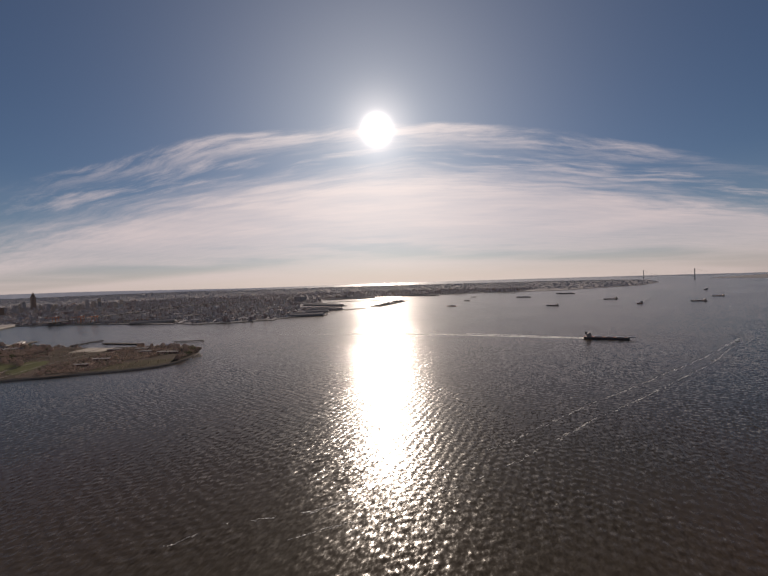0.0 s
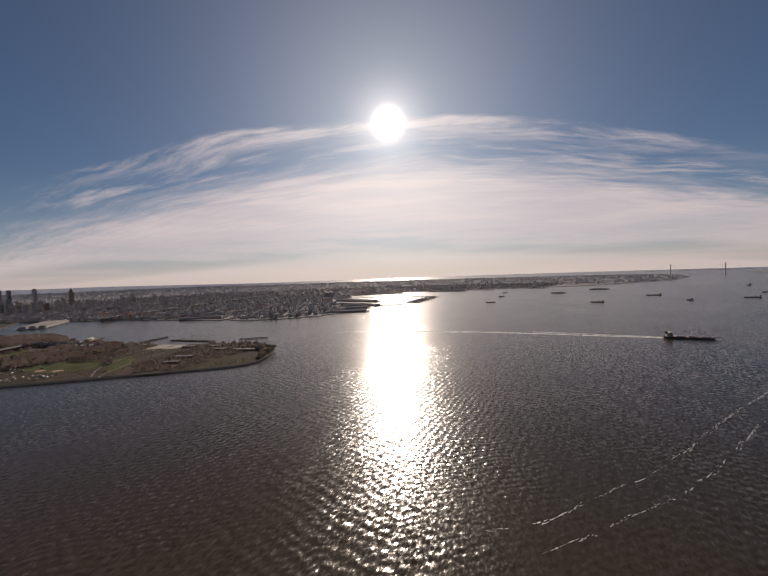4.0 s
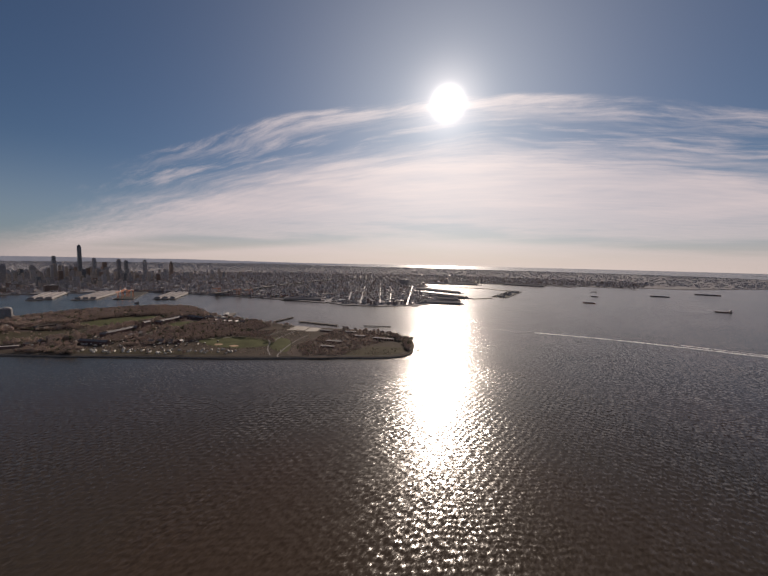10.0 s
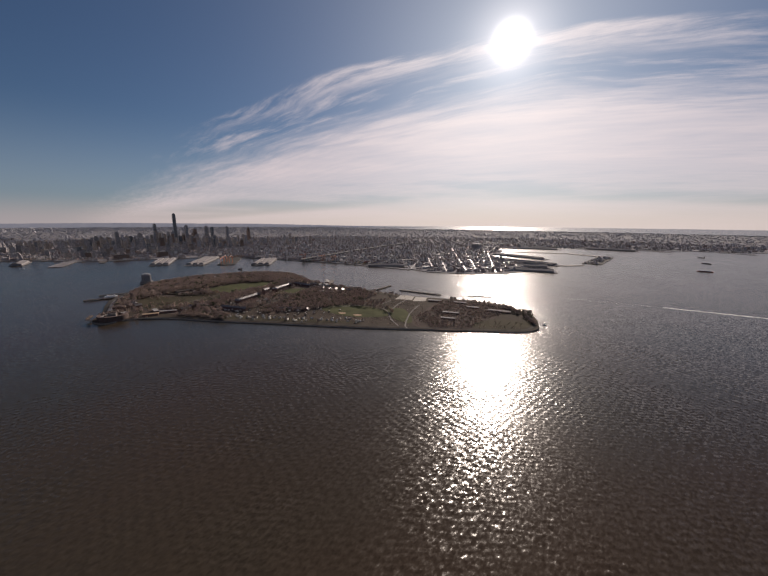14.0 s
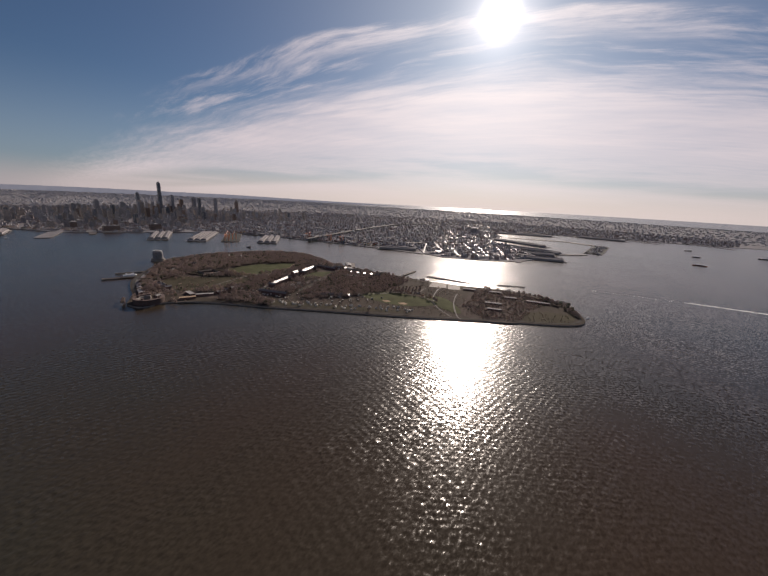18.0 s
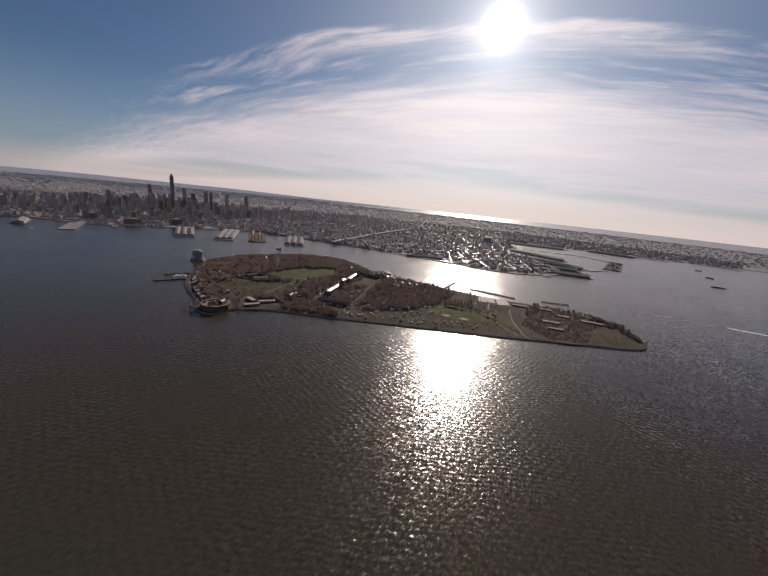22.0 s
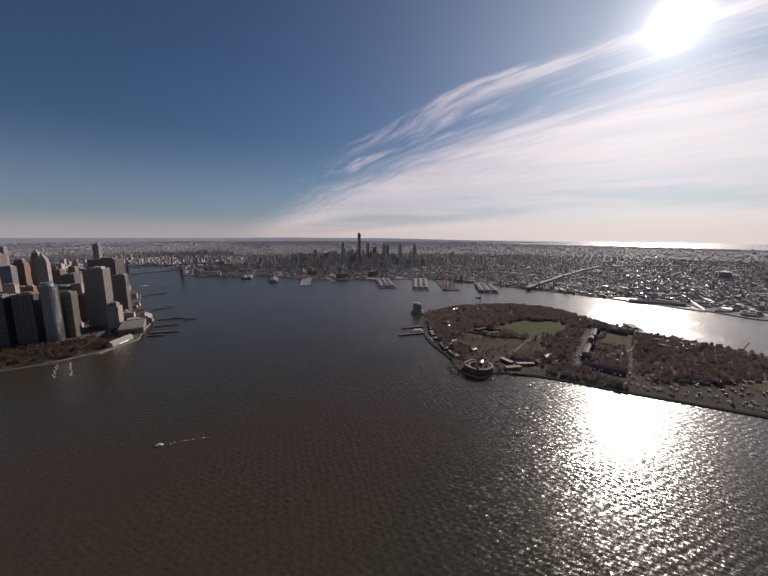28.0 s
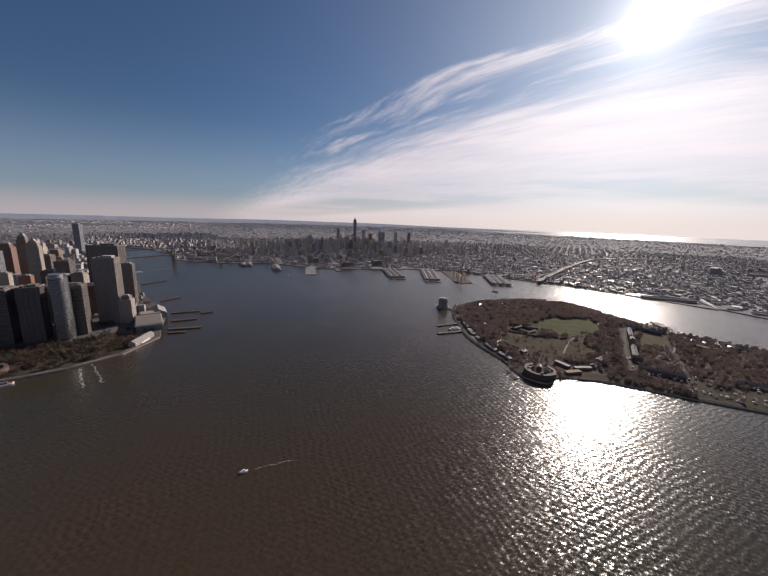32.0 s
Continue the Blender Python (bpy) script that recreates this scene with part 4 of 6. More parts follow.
# ---- city buildings ----
def tower(x, y, w, d, h, rot, wall, label, group="", tiers=(), top="flat", category="tower", roof=None, z=3.0, ribs=0.0, bands=0.0):
    """A tall building: shaft, set-back tiers (share of width, height added), parapet, plant room and crown."""
    rot -= 21 if group == GM else 0
    ob = thing("tower" if h > 45 else "building", label, category, at(x, y, z, rot), group)
    g = Geo()
    g.box(0, 0, 0, w, d, h)
    part("wall", g, wall, ob)
    if ribs:
        for e in (-1, 1):
            for i in range(int(d / ribs) + 1):
                g = Geo()
                g.box(e * (w / 2 + 0.45), -d / 2 + 0.6 + (d - 1.2) * i / int(d / ribs), 6, 0.9, 1.2, h - 7)
                part("rib", g, M_GRANITE if wall is not M_DARK else M_TAR, ob)
            for i in range(int(w / ribs) + 1):
                g = Geo()
                g.box(-w / 2 + 0.6 + (w - 1.2) * i / int(w / ribs), e * (d / 2 + 0.45), 6, 1.2, 0.9, h - 7)
                part("rib", g, M_GRANITE if wall is not M_DARK else M_TAR, ob)
    if bands:
        for i in range(int(h / bands)):
            g = Geo()
            g.box(0, 0, 5 + i * bands, w + 0.9, d + 0.9, 1.3, base=True)
            part("floor_band", g, M_TAR if wall is M_DARK else wall, ob)
    if group == GM:
        rr = random.Random(int(x * 7 + y))
        for i in range(3):
            g = Geo()
            g.box(rr.uniform(-0.3, 0.3) * w, rr.uniform(-0.3, 0.3) * d, h + sum(t[1] for t in tiers) + 0.4, rr.uniform(3, 6), rr.uniform(3, 6), rr.uniform(2.5, 6))
            if not tiers and top == "flat":
                part("roof_unit", g, M_STEEL if i else M_PALE, ob)
    zz, sw, sd = h, w, d
    for share, more in tiers:
        sw, sd = w * share, d * share
        g = Geo()
        g.box(0, 0, zz, sw, sd, more)
        part("tier", g, wall, ob)
        zz += more
    g = Geo()
    for e in (-1, 1):
        g.box(0, e * (sd / 2 - 0.4), zz, sw, 0.8, 1.4)
        g.box(e * (sw / 2 - 0.4), 0, zz, 0.8, sd - 1.6, 1.4)
    part("parapet", g, M_GRANITE, ob)
    g = Geo()
    g.box(0, 0, zz + 0.004, sw - 1.6, sd - 1.6, 0.4)
    part("roof", g, roof or M_TAR, ob)
    if top == "flat":
        g = Geo()
        g.box(sw * 0.08, -sd * 0.1, zz + 0.4, sw * 0.5, sd * 0.45, max(3.5, h * 0.03))
        part("plant_room", g, M_CONCRETE if wall is not M_DARK else M_DARK, ob)
        g = Geo()
        g.round(-sw * 0.28, sd * 0.26, zz + 0.4, min(sw, sd) * 0.1, max(3.0, h * 0.025), 8)
        part("water_tank", g, M_TIMBER, ob)
    elif top == "pyramid":
        g = Geo()
        g.box(0, 0, zz + 0.4, sw * 0.92, sd * 0.92, sw * 0.75, grow=0.08)
        part("pyramid_roof", g, roof or M_COPPER, ob)
    elif top == "spire":
        g = Geo()
        g.box(0, 0, zz + 0.4, sw * 0.8, sd * 0.8, sw * 0.55, grow=0.4)
        part("crown", g, wall, ob)
        g = Geo()
        g.box(0, 0, zz + 0.4 + sw * 0.55, sw * 0.28, sd * 0.28, sw * 0.5, grow=0.1)
        part("lantern", g, M_STEEL, ob)
        g = Geo()
        g.round(0, 0, zz + sw * 0.9, 0.9, sw * 0.8, 6, grow=0.15)
        part("spire", g, M_STEEL, ob)
    elif top == "mast":
        g = Geo()
        g.box(0, 0, zz + 0.4, sw * 0.5, sd * 0.5, h * 0.02 + 3)
        part("plant_room", g, M_STEEL, ob)
        g = Geo()
        g.round(sw * 0.1, 0, zz + h * 0.02 + 3, 0.8, h * 0.06, 6, grow=0.2)
        part("mast", g, M_STEEL, ob)
    return ob


GM, GB, GH = "towers by the waterfront park", "towers of the far downtown", "houses on the far heights"
# towers facing the park: east, north, width, depth, height
tower(388, 1310, 40, 36, 62, 35, M_ORANGE, "orange brick block lit by the low sun", GM, ((0.8, 6),), roof=M_PALE, bands=14)
tower(340, 1345, 44, 40, 84, 35, M_BRICK, "red brick tower with stone bands", GM, ((0.75, 12),), bands=18)
tower(405, 1255, 62, 40, 64, 35, M_TAN, "stepped tan block with a pale roof", GM, ((0.72, 10), (0.5, 8)), roof=M_PALE, bands=15)
tower(449, 1206, 54, 44, 132, 33, M_DARK, "black glass office block facing the park", GM, bands=12)
tower(464, 1153, 44, 40, 134, 33, M_DARK, "dark office block with a sunlit corner", GM, ribs=9)
tower(498, 1085, 34, 44, 130, 28, M_DARK, "black glass office slab beside the curved tower", GM, bands=10)
tower(594, 1050, 44, 52, 188, 24, M_RIBS, "tall grey office tower with narrow windows", GM, ribs=6.4)
tower(580, 1006, 30, 30, 70, 24, M_RIBS, "lower pale tower with a stepped roof", GM, ((0.7, 9),))
tower(905, 1184, 48, 100, 196, 14, M_DARK, "very wide dark office slab", GM, ribs=9)
tower(775, 1076, 26, 40, 146, 24, M_RIBS, "pale slab tower at the river's edge", GM, ribs=6)
tower(700, 1140, 50, 50, 92, 24, M_BRICK, "brown brick office block", GM)
tower(631, 1353, 26, 26, 66, 30, M_LIME, "stepped limestone tower with a pyramid roof", GM, ((0.85, 18), (0.65, 12)), "pyramid", roof=M_GRANITE)
tower(905, 1393, 24, 34, 190, 30, M_LIME, "slim limestone tower with a tall lit flank", GM, ((0.85, 12), (0.6, 6)), "spire")
tower(1064, 1516, 34, 34, 180, 30, M_TAN, "slim brick skyscraper tapering to a green roof", GM, ((0.8, 20), (0.62, 12)), "pyramid", roof=M_COPPER)
tower(1080, 1672, 66, 34, 208, 26, M_RIBS, "wide box tower with ribbed grey sides", GM, ribs=8)
tower(1207, 1835, 30, 34, 208, 28, M_DARK, "black steel office tower", GM)
tower(947, 1682, 44, 40, 160, 28, M_DARK, "broad black office tower", GM)
tower(875, 1612, 24, 24, 138, 30, M_TAN, "slim tan stepped tower", GM, ((0.7, 14),))
tower(847, 1652, 22, 24, 158, 30, M_BRICK, "slim red brick tower with a spire", GM, ((0.7, 10),), "spire")
tower(505, 1362, 50, 40, 118, 33, M_TAN, "tan stepped office block", GM, ((0.75, 14), (0.5, 6)))
tower(571, 1360, 40, 36, 112, 33, M_LIME, "pale stepped office block", GM, ((0.75, 14), (0.5, 8)))
tower(751, 1446, 30, 36, 146, 30, M_TAN, "tan brick office tower", GM)
tower(694, 1351, 22, 30, 130, 30, M_LIME, "slim pale office tower catching the sun", GM)
tower(672, 1285, 20, 26, 126, 30, M_ORANGE, "slim orange tower glowing in the sun", GM)
tower(376, 1372, 34, 36, 108, 35, M_BRICK, "brown brick office tower", GM, ((0.75, 10),))
tower(428, 1385, 40, 34, 112, 35, M_TAN, "tan brick office tower", GM, ((0.75, 12),))
tower(792, 1395, 40, 36, 108, 30, M_CONCRETE, "grey office tower with a flat roof", GM)
tower(1092, 1469, 42, 40, 138, 28, M_DARK, "dark glass office tower", GM)
tower(984, 1356, 50, 44, 130, 28, M_DARK, "dark bronze office tower", GM)
tower(897, 1500, 34, 34, 172, 30, M_BLUE, "blue-grey glass office tower", GM)
tower(958, 1500, 34, 34, 182, 30, M_BRICK, "dark brick tower with a stepped crown", GM, ((0.75, 10),))
tower(2306, 1958, 50, 36, 216, 25, M_BLUE, "lone tall blue glass apartment tower", GM)
tower(1633, 2102, 24, 24, 215, 28, M_CONCRETE, "far slender grey tower", GM)
tower(1662, 2068, 34, 26, 212, 28, M_BLUE, "far pair of glass apartment slabs", GM)
tower(560, 1235, 50, 50, 84, 33, M_CONCRETE, "grey office block with a plant room", GM)
tower(500, 1290, 50, 46, 52, 35, M_LIME, "low limestone custom house with a pale roof", GM, roof=M_PALE)
tower(640, 1210, 46, 46, 100, 28, M_DARK, "dark office block behind the park front", GM)
tower(610, 1290, 44, 44, 96, 30, M_TAN, "tan office block behind the park front", GM, ((0.75, 8),))
tower(760, 1250, 50, 50, 112, 28, M_BRICK, "brown office tower behind the front row", GM)
tower(830, 1310, 44, 44, 118, 28, M_DARK, "dark office tower behind the front row", GM)

# the curved mirror-glass tower
ob = thing("tower", "curved silver mirror-glass tower facing the harbour", "tower", at(452, 1098, 3.0, 33), GM)
ring = [(22 * math.cos(radians(a)), 24 * math.sin(radians(a)) - 2) for a in range(-180, 1, 12)] + [(22, 12), (-22, 12)]
g = Geo()
g.prism(ring, 6, 158)
part("curved_wall", g, M_MIRROR, ob)
g = Geo()
g.prism([(x * 0.9, y * 0.9) for x, y in ring], 0, 6)
part("lobby", g, M_DARK, ob)
g = Geo()
g.prism([(x * 0.7, y * 0.7) for x, y in ring], 158, 165)
part("plant_room", g, M_STEEL, ob)
g = Geo()
g.round(0, -4, 165, 0.8, 16, 6, grow=0.3)
part("mast", g, M_STEEL, ob)

# older blocks between and behind the towers
rnd = random.Random(21)
WALLS = ((M_BRICK, "brown brick city block with a flat roof"), (M_TAN, "tan brick city block with a flat roof"), (M_LIME, "pale stone city block with a flat roof"), (M_CONCRETE, "grey city block with a flat roof"), (M_DARK, "dark glass city block with a flat roof"))
taken = [(o.location.x / S, o.location.y / S) for o in scene.objects if o.get("group") == GM]
made = 0
for _ in range(4500):
    x, y = rnd.uniform(230, 1900), rnd.uniform(1180, 3000)
    if made > 235 or not inside(x, y, MANHATTAN) or y < 1230 + (400 - x) * 0.8 or inside(x, y, BATTERY) or y - 1250 < (x - 900) * 0.62:
        continue
    if any(math.hypot(x - a, y - b) < 41 for a, b in taken):
        continue
    taken.append((x, y))
    wall, label = WALLS[rnd.choices(range(5), (4, 4, 3, 2, 1))[0]]
    h = rnd.uniform(34, 122) * (1.0 if y < 1900 else 0.55)
    tower(x, y, rnd.uniform(22, 36), rnd.uniform(22, 36), h, 4 + rnd.uniform(-9, 9), wall, label, "older city blocks", ((0.78, h * 0.12), (0.5, h * 0.1)) if rnd.random() < 0.7 else (), category="building", roof=rnd.choice((M_TAR, M_TAR, M_PALE)))
    made += 1

# towers of the far downtown: east, north, width, depth, height
tower(3060, -135, 22, 26, 296, 20, M_BLUE, "supertall dark slender tower", GB, ((0.8, 12),), "mast")
tower(3525, -923, 36, 28, 130, 20, M_TAN, "tan clock tower with a small dome", GB, ((0.7, 18), (0.45, 12)), "spire")
FAR_TOWERS = ((3100, 40, 205), (3090, -235, 185), (3080, -310, 155), (3070, -420, 175), (3160, -480, 172), (3200, -640, 168), (2980, -80, 92), (3020, 340, 125), (2960, 230, 95), (2900, 480, 96), (2760, -20, 84), (2820, 150, 120), (2650, 330, 70))
for i, (x, y, h) in enumerate(FAR_TOWERS):
    wall, label = ((M_BLUE, "glass apartment tower of the far downtown"), (M_CONCRETE, "grey concrete tower of the far downtown"), (M_TAN, "tan brick tower of the far downtown"), (M_CONCRETE, "grey concrete tower of the far downtown"))[i % 4]
    tower(x, y, 24 + i % 3 * 4, 22 + i % 4 * 3, h, 20, wall, label, GB, ((0.75, h * 0.05),) if i % 2 else ())
spots = [(x, y) for x, y, _ in FAR_TOWERS] + [(3060, -135)]
mid_rise = Geo()
made = 0
for _ in range(2000):
    x, y = rnd.gauss(2850, 420), rnd.gauss(180, 620)
    if made >= 250 or x < 2150 or not inside(x, y, BROOKLYN) or any(math.hypot(x - a, y - b) < 36 for a, b in spots):
        continue
    spots.append((x, y))
    core = math.exp(-((x - 3000) / 380) ** 2 - ((y + 100) / 420) ** 2)
    wall, label = ((M_CONCRETE, "grey-brown apartment tower downtown"), (M_LIME, "pale apartment tower catching the sun"), (M_CONCRETE, "grey concrete apartment tower"), (M_TAN, "tan brick apartment tower"), (M_BLUE, "blue glass apartment tower"))[rnd.randrange(5)]
    w, d, h, turn = rnd.uniform(15, 28), rnd.uniform(15, 26), rnd.uniform(32, 78) + 95 * core * rnd.random(), 20 + rnd.uniform(-8, 8)
    if made < 70:
        tower(x, y, w, d, h, turn, wall, label, GB, category="tower")
    else:
        mid_rise.box(x, y, 3.0, w, d, h, turn, made % 4, 4)
        mid_rise.box(x, y, 3.0 + h, w * 0.5, d * 0.45, 4.5, turn, made % 4, 4)
    made += 1
solid("mid_rise_blocks", mid_rise, [M_CONCRETE, M_LIME, M_CONCRETE, M_LIME, M_TAR], "crowded grey and tan apartment blocks of the far downtown", "buildings", kind="stuff")
made = 0
for _ in range(2000):
    x, y = rnd.uniform(1780, 2700), rnd.uniform(-300, 1350)
    if made >= 70 or not inside(x - 130, y, BROOKLYN) or inside(x, y, HEIGHTS) or any(math.hypot(x - a, y - b) < 45 for a, b in spots):
        continue
    spots.append((x, y))
    wall, label = ((M_CONCRETE, "pale grey apartment house on the heights"), (M_LIME, "pale stone apartment house on the heights"), (M_TAN, "tan brick apartment house on the heights"), (M_CONCRETE, "grey apartment house on the heights"))[rnd.randrange(4)]
    tower(x, y, rnd.uniform(22, 40), rnd.uniform(18, 32), rnd.uniform(18, 48), 15 + rnd.uniform(-10, 10), wall, label, GH, category="apartment house", roof=rnd.choice((M_TAR, M_PALE)))
    made += 1
tower(1168, -2500, 60, 130, 46, 30, M_CONCRETE, "huge derelict grey grain terminal", "", category="warehouse", roof=M_PALE)
tower(1720, -40, 40, 60, 34, 15, M_TAN, "brown warehouse block by the piers", "", category="warehouse")
tower(1680, 180, 34, 80, 28, 15, M_TAN, "long brick warehouse by the piers", "", category="warehouse")


STREETS = (((1150, -2010), (251, -1294)), ((1311, -2327), (202, -1387)), ((901, -2093), (195, -1454)), ((826, -1640), (387, -1316)), ((713, -1484), (401, -1177)), ((996, -2442), (80, -1466)))
for line in STREETS:
    strip("street", line, 6, 3.3, M_WORN, "long straight street running down to the docks")


def on_street(x, y, wide):
    for (x0, y0), (x1, y1) in STREETS:
        ux, uy = x1 - x0, y1 - y0
        f = min(1, max(0, ((x - x0) * ux + (y - y0) * uy) / (ux * ux + uy * uy)))
        if math.hypot(x - x0 - ux * f, y - y0 - uy * f) < wide:
            return True
    return False


def row_fill(name, label, ring, seed, count, near, reach, lo, hi, size, rot, dense=1.0):
    """A sea of low city blocks within an outline, denser near the eye's side."""
    rnd, g, made = random.Random(seed), Geo(), 0
    cx, cy = near
    for _ in range(count * 6):
        if made >= count:
            break
        r, a = reach[0] + (reach[1] - reach[0]) * rnd.random() ** dense, rnd.uniform(radians(reach[2]), radians(reach[3]))
        x, y = cx + r * math.sin(a), cy + r * math.cos(a)
        turn = rot + 34 * noise.cell(Vector((x / 1300, y / 1300, 0.5)))
        c, s = math.cos(radians(turn)), math.sin(radians(turn))
        u, v = x * c + y * s, -x * s + y * c
        street = 62 + size
        u = math.floor(u / street) * street + rnd.uniform(0.18, 0.82) * street
        v = math.floor(v / (street * 2.6)) * street * 2.6 + rnd.uniform(0.08, 0.92) * street * 2.6
        x, y = u * c - v * s, u * s + v * c
        if not inside(x - 25, y, ring) or not inside(x + 25, y, ring):
            continue
        if x < 1400 and on_street(x, y, 5 + size * 0.5):
            continue
        f = 1 + r / 9000
        w, d = rnd.uniform(0.6, 1.6) * size * f, rnd.uniform(0.5, 1.2) * size * f
        h = rnd.uniform(lo, hi) * (1 if rnd.random() < 0.93 else 2.6)
        g.box(x, y, 2.9, w, d, h, turn + (90 if rnd.random() < 0.5 else 0), 0, 1)
        if rnd.random() < 0.3:
            g.box(x + w * 0.15, y, 2.9 + h, w * 0.25, d * 0.3, 3, turn, 0, 1)
        made += 1
    # blocks that reach farther take the set with haze painted in
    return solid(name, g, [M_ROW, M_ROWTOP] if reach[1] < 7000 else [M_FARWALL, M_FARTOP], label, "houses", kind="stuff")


row_fill("row_houses", "low brick and grey row houses with flat roofs", BROOKLYN, 31, 19000, (-900, 0), (2000, 5400, 70, 172), 5, 10, 10, 20)
row_fill("warehouses", "wide low warehouses with pale flat roofs", BROOKLYN, 32, 130, (-900, 0), (1900, 4300, 105, 165), 6, 11, 28, 32)
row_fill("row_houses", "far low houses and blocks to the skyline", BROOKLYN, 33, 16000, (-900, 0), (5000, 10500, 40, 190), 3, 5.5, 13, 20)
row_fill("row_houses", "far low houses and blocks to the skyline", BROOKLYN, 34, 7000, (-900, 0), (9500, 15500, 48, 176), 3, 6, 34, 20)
row_fill("city_blocks", "crowded mid-rise blocks of the old city", MANHATTAN, 35, 3200, (-600, 500), (1900, 6000, 2, 72), 12, 34, 22, 28)
row_fill("city_blocks", "low brick blocks between the towers", MANHATTAN, 39, 420, (-600, 500), (1340, 2300, 34, 78), 8, 24, 15, 20)
row_fill("row_houses", "low blocks beyond the bridges", BROOKLYN, 40, 4500, (-900, 0), (2900, 6500, 40, 74), 6, 16, 14, 25)
row_fill("low_blocks", "distant low shore houses", STATEN, 36, 900, (-1300, -400), (5500, 12000, 195, 260), 8, 14, 40, 0)


HOOK = [(1110, -760), (880, -915), (720, -1010), (745, -1125), (545, -1285), (390, -1195), (265, -1210), (120, -1345), (55, -1500), (45, -1680), (160, -1790), (340, -1980), (500, -1990), (745, -2190), (1150, -2200), (1500, -1500)]
row_fill("dock_stores", "low brick stores and yards near the docks", HOOK, 37, 2600, (-900, 0), (1500, 3600, 100, 165), 4, 9, 9, 32)
row_fill("dock_stores", "wide pale-roofed sheds near the docks", HOOK, 38, 60, (-900, 0), (1500, 3600, 100, 165), 5, 9, 27, 32)
BREAKWATER_END = [(252, -2784), (82, -2246), (-32, -2278), (138, -2816)]
row_fill("dock_stores", "dark sheds and stacked goods on the breakwater's end", BREAKWATER_END, 41, 130, (-900, 0), (2400, 3050, 154, 162), 3, 6, 8, 17)


def bare_city_trees():
    rnd, g = random.Random(50), Geo()
    for _ in range(7500):
        r, a = rnd.uniform(2000, 6500), radians(rnd.uniform(70, 172))
        x, y = -900 + r * math.sin(a), r * math.cos(a)
        if inside(x, y, BROOKLYN):
            h = rnd.uniform(8, 14)
            crown_geo(rnd, g, x, y, 4, h * 0.6, h, 7, 0)
    solid("street_trees", g, [M_TWIG], "bare street trees between distant houses", "trees", kind="stuff")


bare_city_trees()


# far land before the horizon: a glowing strip, its emission painted as haze
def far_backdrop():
    k = Mat("glowing_haze_backdrop")
    haze_tone = k.ramp(k.noise(0.02, 4.0), ((0.3, (0.150, 0.162, 0.200)), (0.7, (0.185, 0.195, 0.232))))
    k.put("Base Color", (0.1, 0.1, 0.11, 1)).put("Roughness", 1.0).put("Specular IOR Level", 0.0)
    k.put("Emission Color", haze_tone).put("Emission Strength", 0.9)
    g, tops = Geo(), []
    for i in range(221):
        a = radians(22 + 108 * i / 220)
        ease = min(1.0, i / 12, (220 - i) / 60)
        rise = (135 + 26 * noise.noise((i * 0.035, 1.0, 4.0)) + 8 * noise.noise((i * 0.4, 2.0, 4.0))) * ease
        tops.append((-900 + 14300 * math.sin(a), 14300 * math.cos(a), rise))
    for (x0, y0, z0), (x1, y1, z1) in zip(tops, tops[1:]):
        g.poly([(x1, y1, 2.5), (x0, y0, 2.5), (x0, y0, 3 + z0), (x1, y1, 3 + z1)])
    solid("backdrop", g, k.m, "glowing strip painted as hazy far land below the horizon", "backdrop", kind="structure")


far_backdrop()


# ---- things on the island ----
def house(x, y, sx, sy, h, rot, wall, roof, label, group="", chimneys=1, z=3.3, pitch=0.3):
    ob = thing("house", label, "house", at(x, y, z, rot), group)
    g = Geo()
    g.box(0, 0, 0, sx, sy, h)
    a, b = sx / 2, sy / 2
    rise = sy * pitch
    for e in (-1, 1):
        g.poly([(e * a, -e * b, h), (e * a, e * b, h), (e * a, 0, h + rise)])
    part("wall", g, wall, ob)
    a, b = a + 0.5, b + 0.5
    for e in (-1, 1):
        r = Geo()
        r.poly([(-e * a, -e * b, h - 0.15), (e * a, -e * b, h - 0.15), (e * a, 0, h + rise), (-e * a, 0, h + rise)])
        r.poly([(-e * a, 0, h + rise - 0.3), (e * a, 0, h + rise - 0.3), (e * a, -e * b, h - 0.45), (-e * a, -e * b, h - 0.45)])
        part("roof_slope", r, roof, ob)
    for i in range(chimneys):
        c = Geo()
        c.box((i - (chimneys - 1) / 2) * sx / max(1, chimneys) + sx * 0.1, sy * 0.12, h + rise * 0.5, 1.2, 1.2, rise * 0.5 + 2.2)
        part("chimney", c, M_SAND, ob)
    p = Geo()
    p.box(0, -sy / 2 - 1.2, 0, sx * 0.45, 2.4, 3.2)
    part("porch", p, M_WHITE, ob)
    return ob


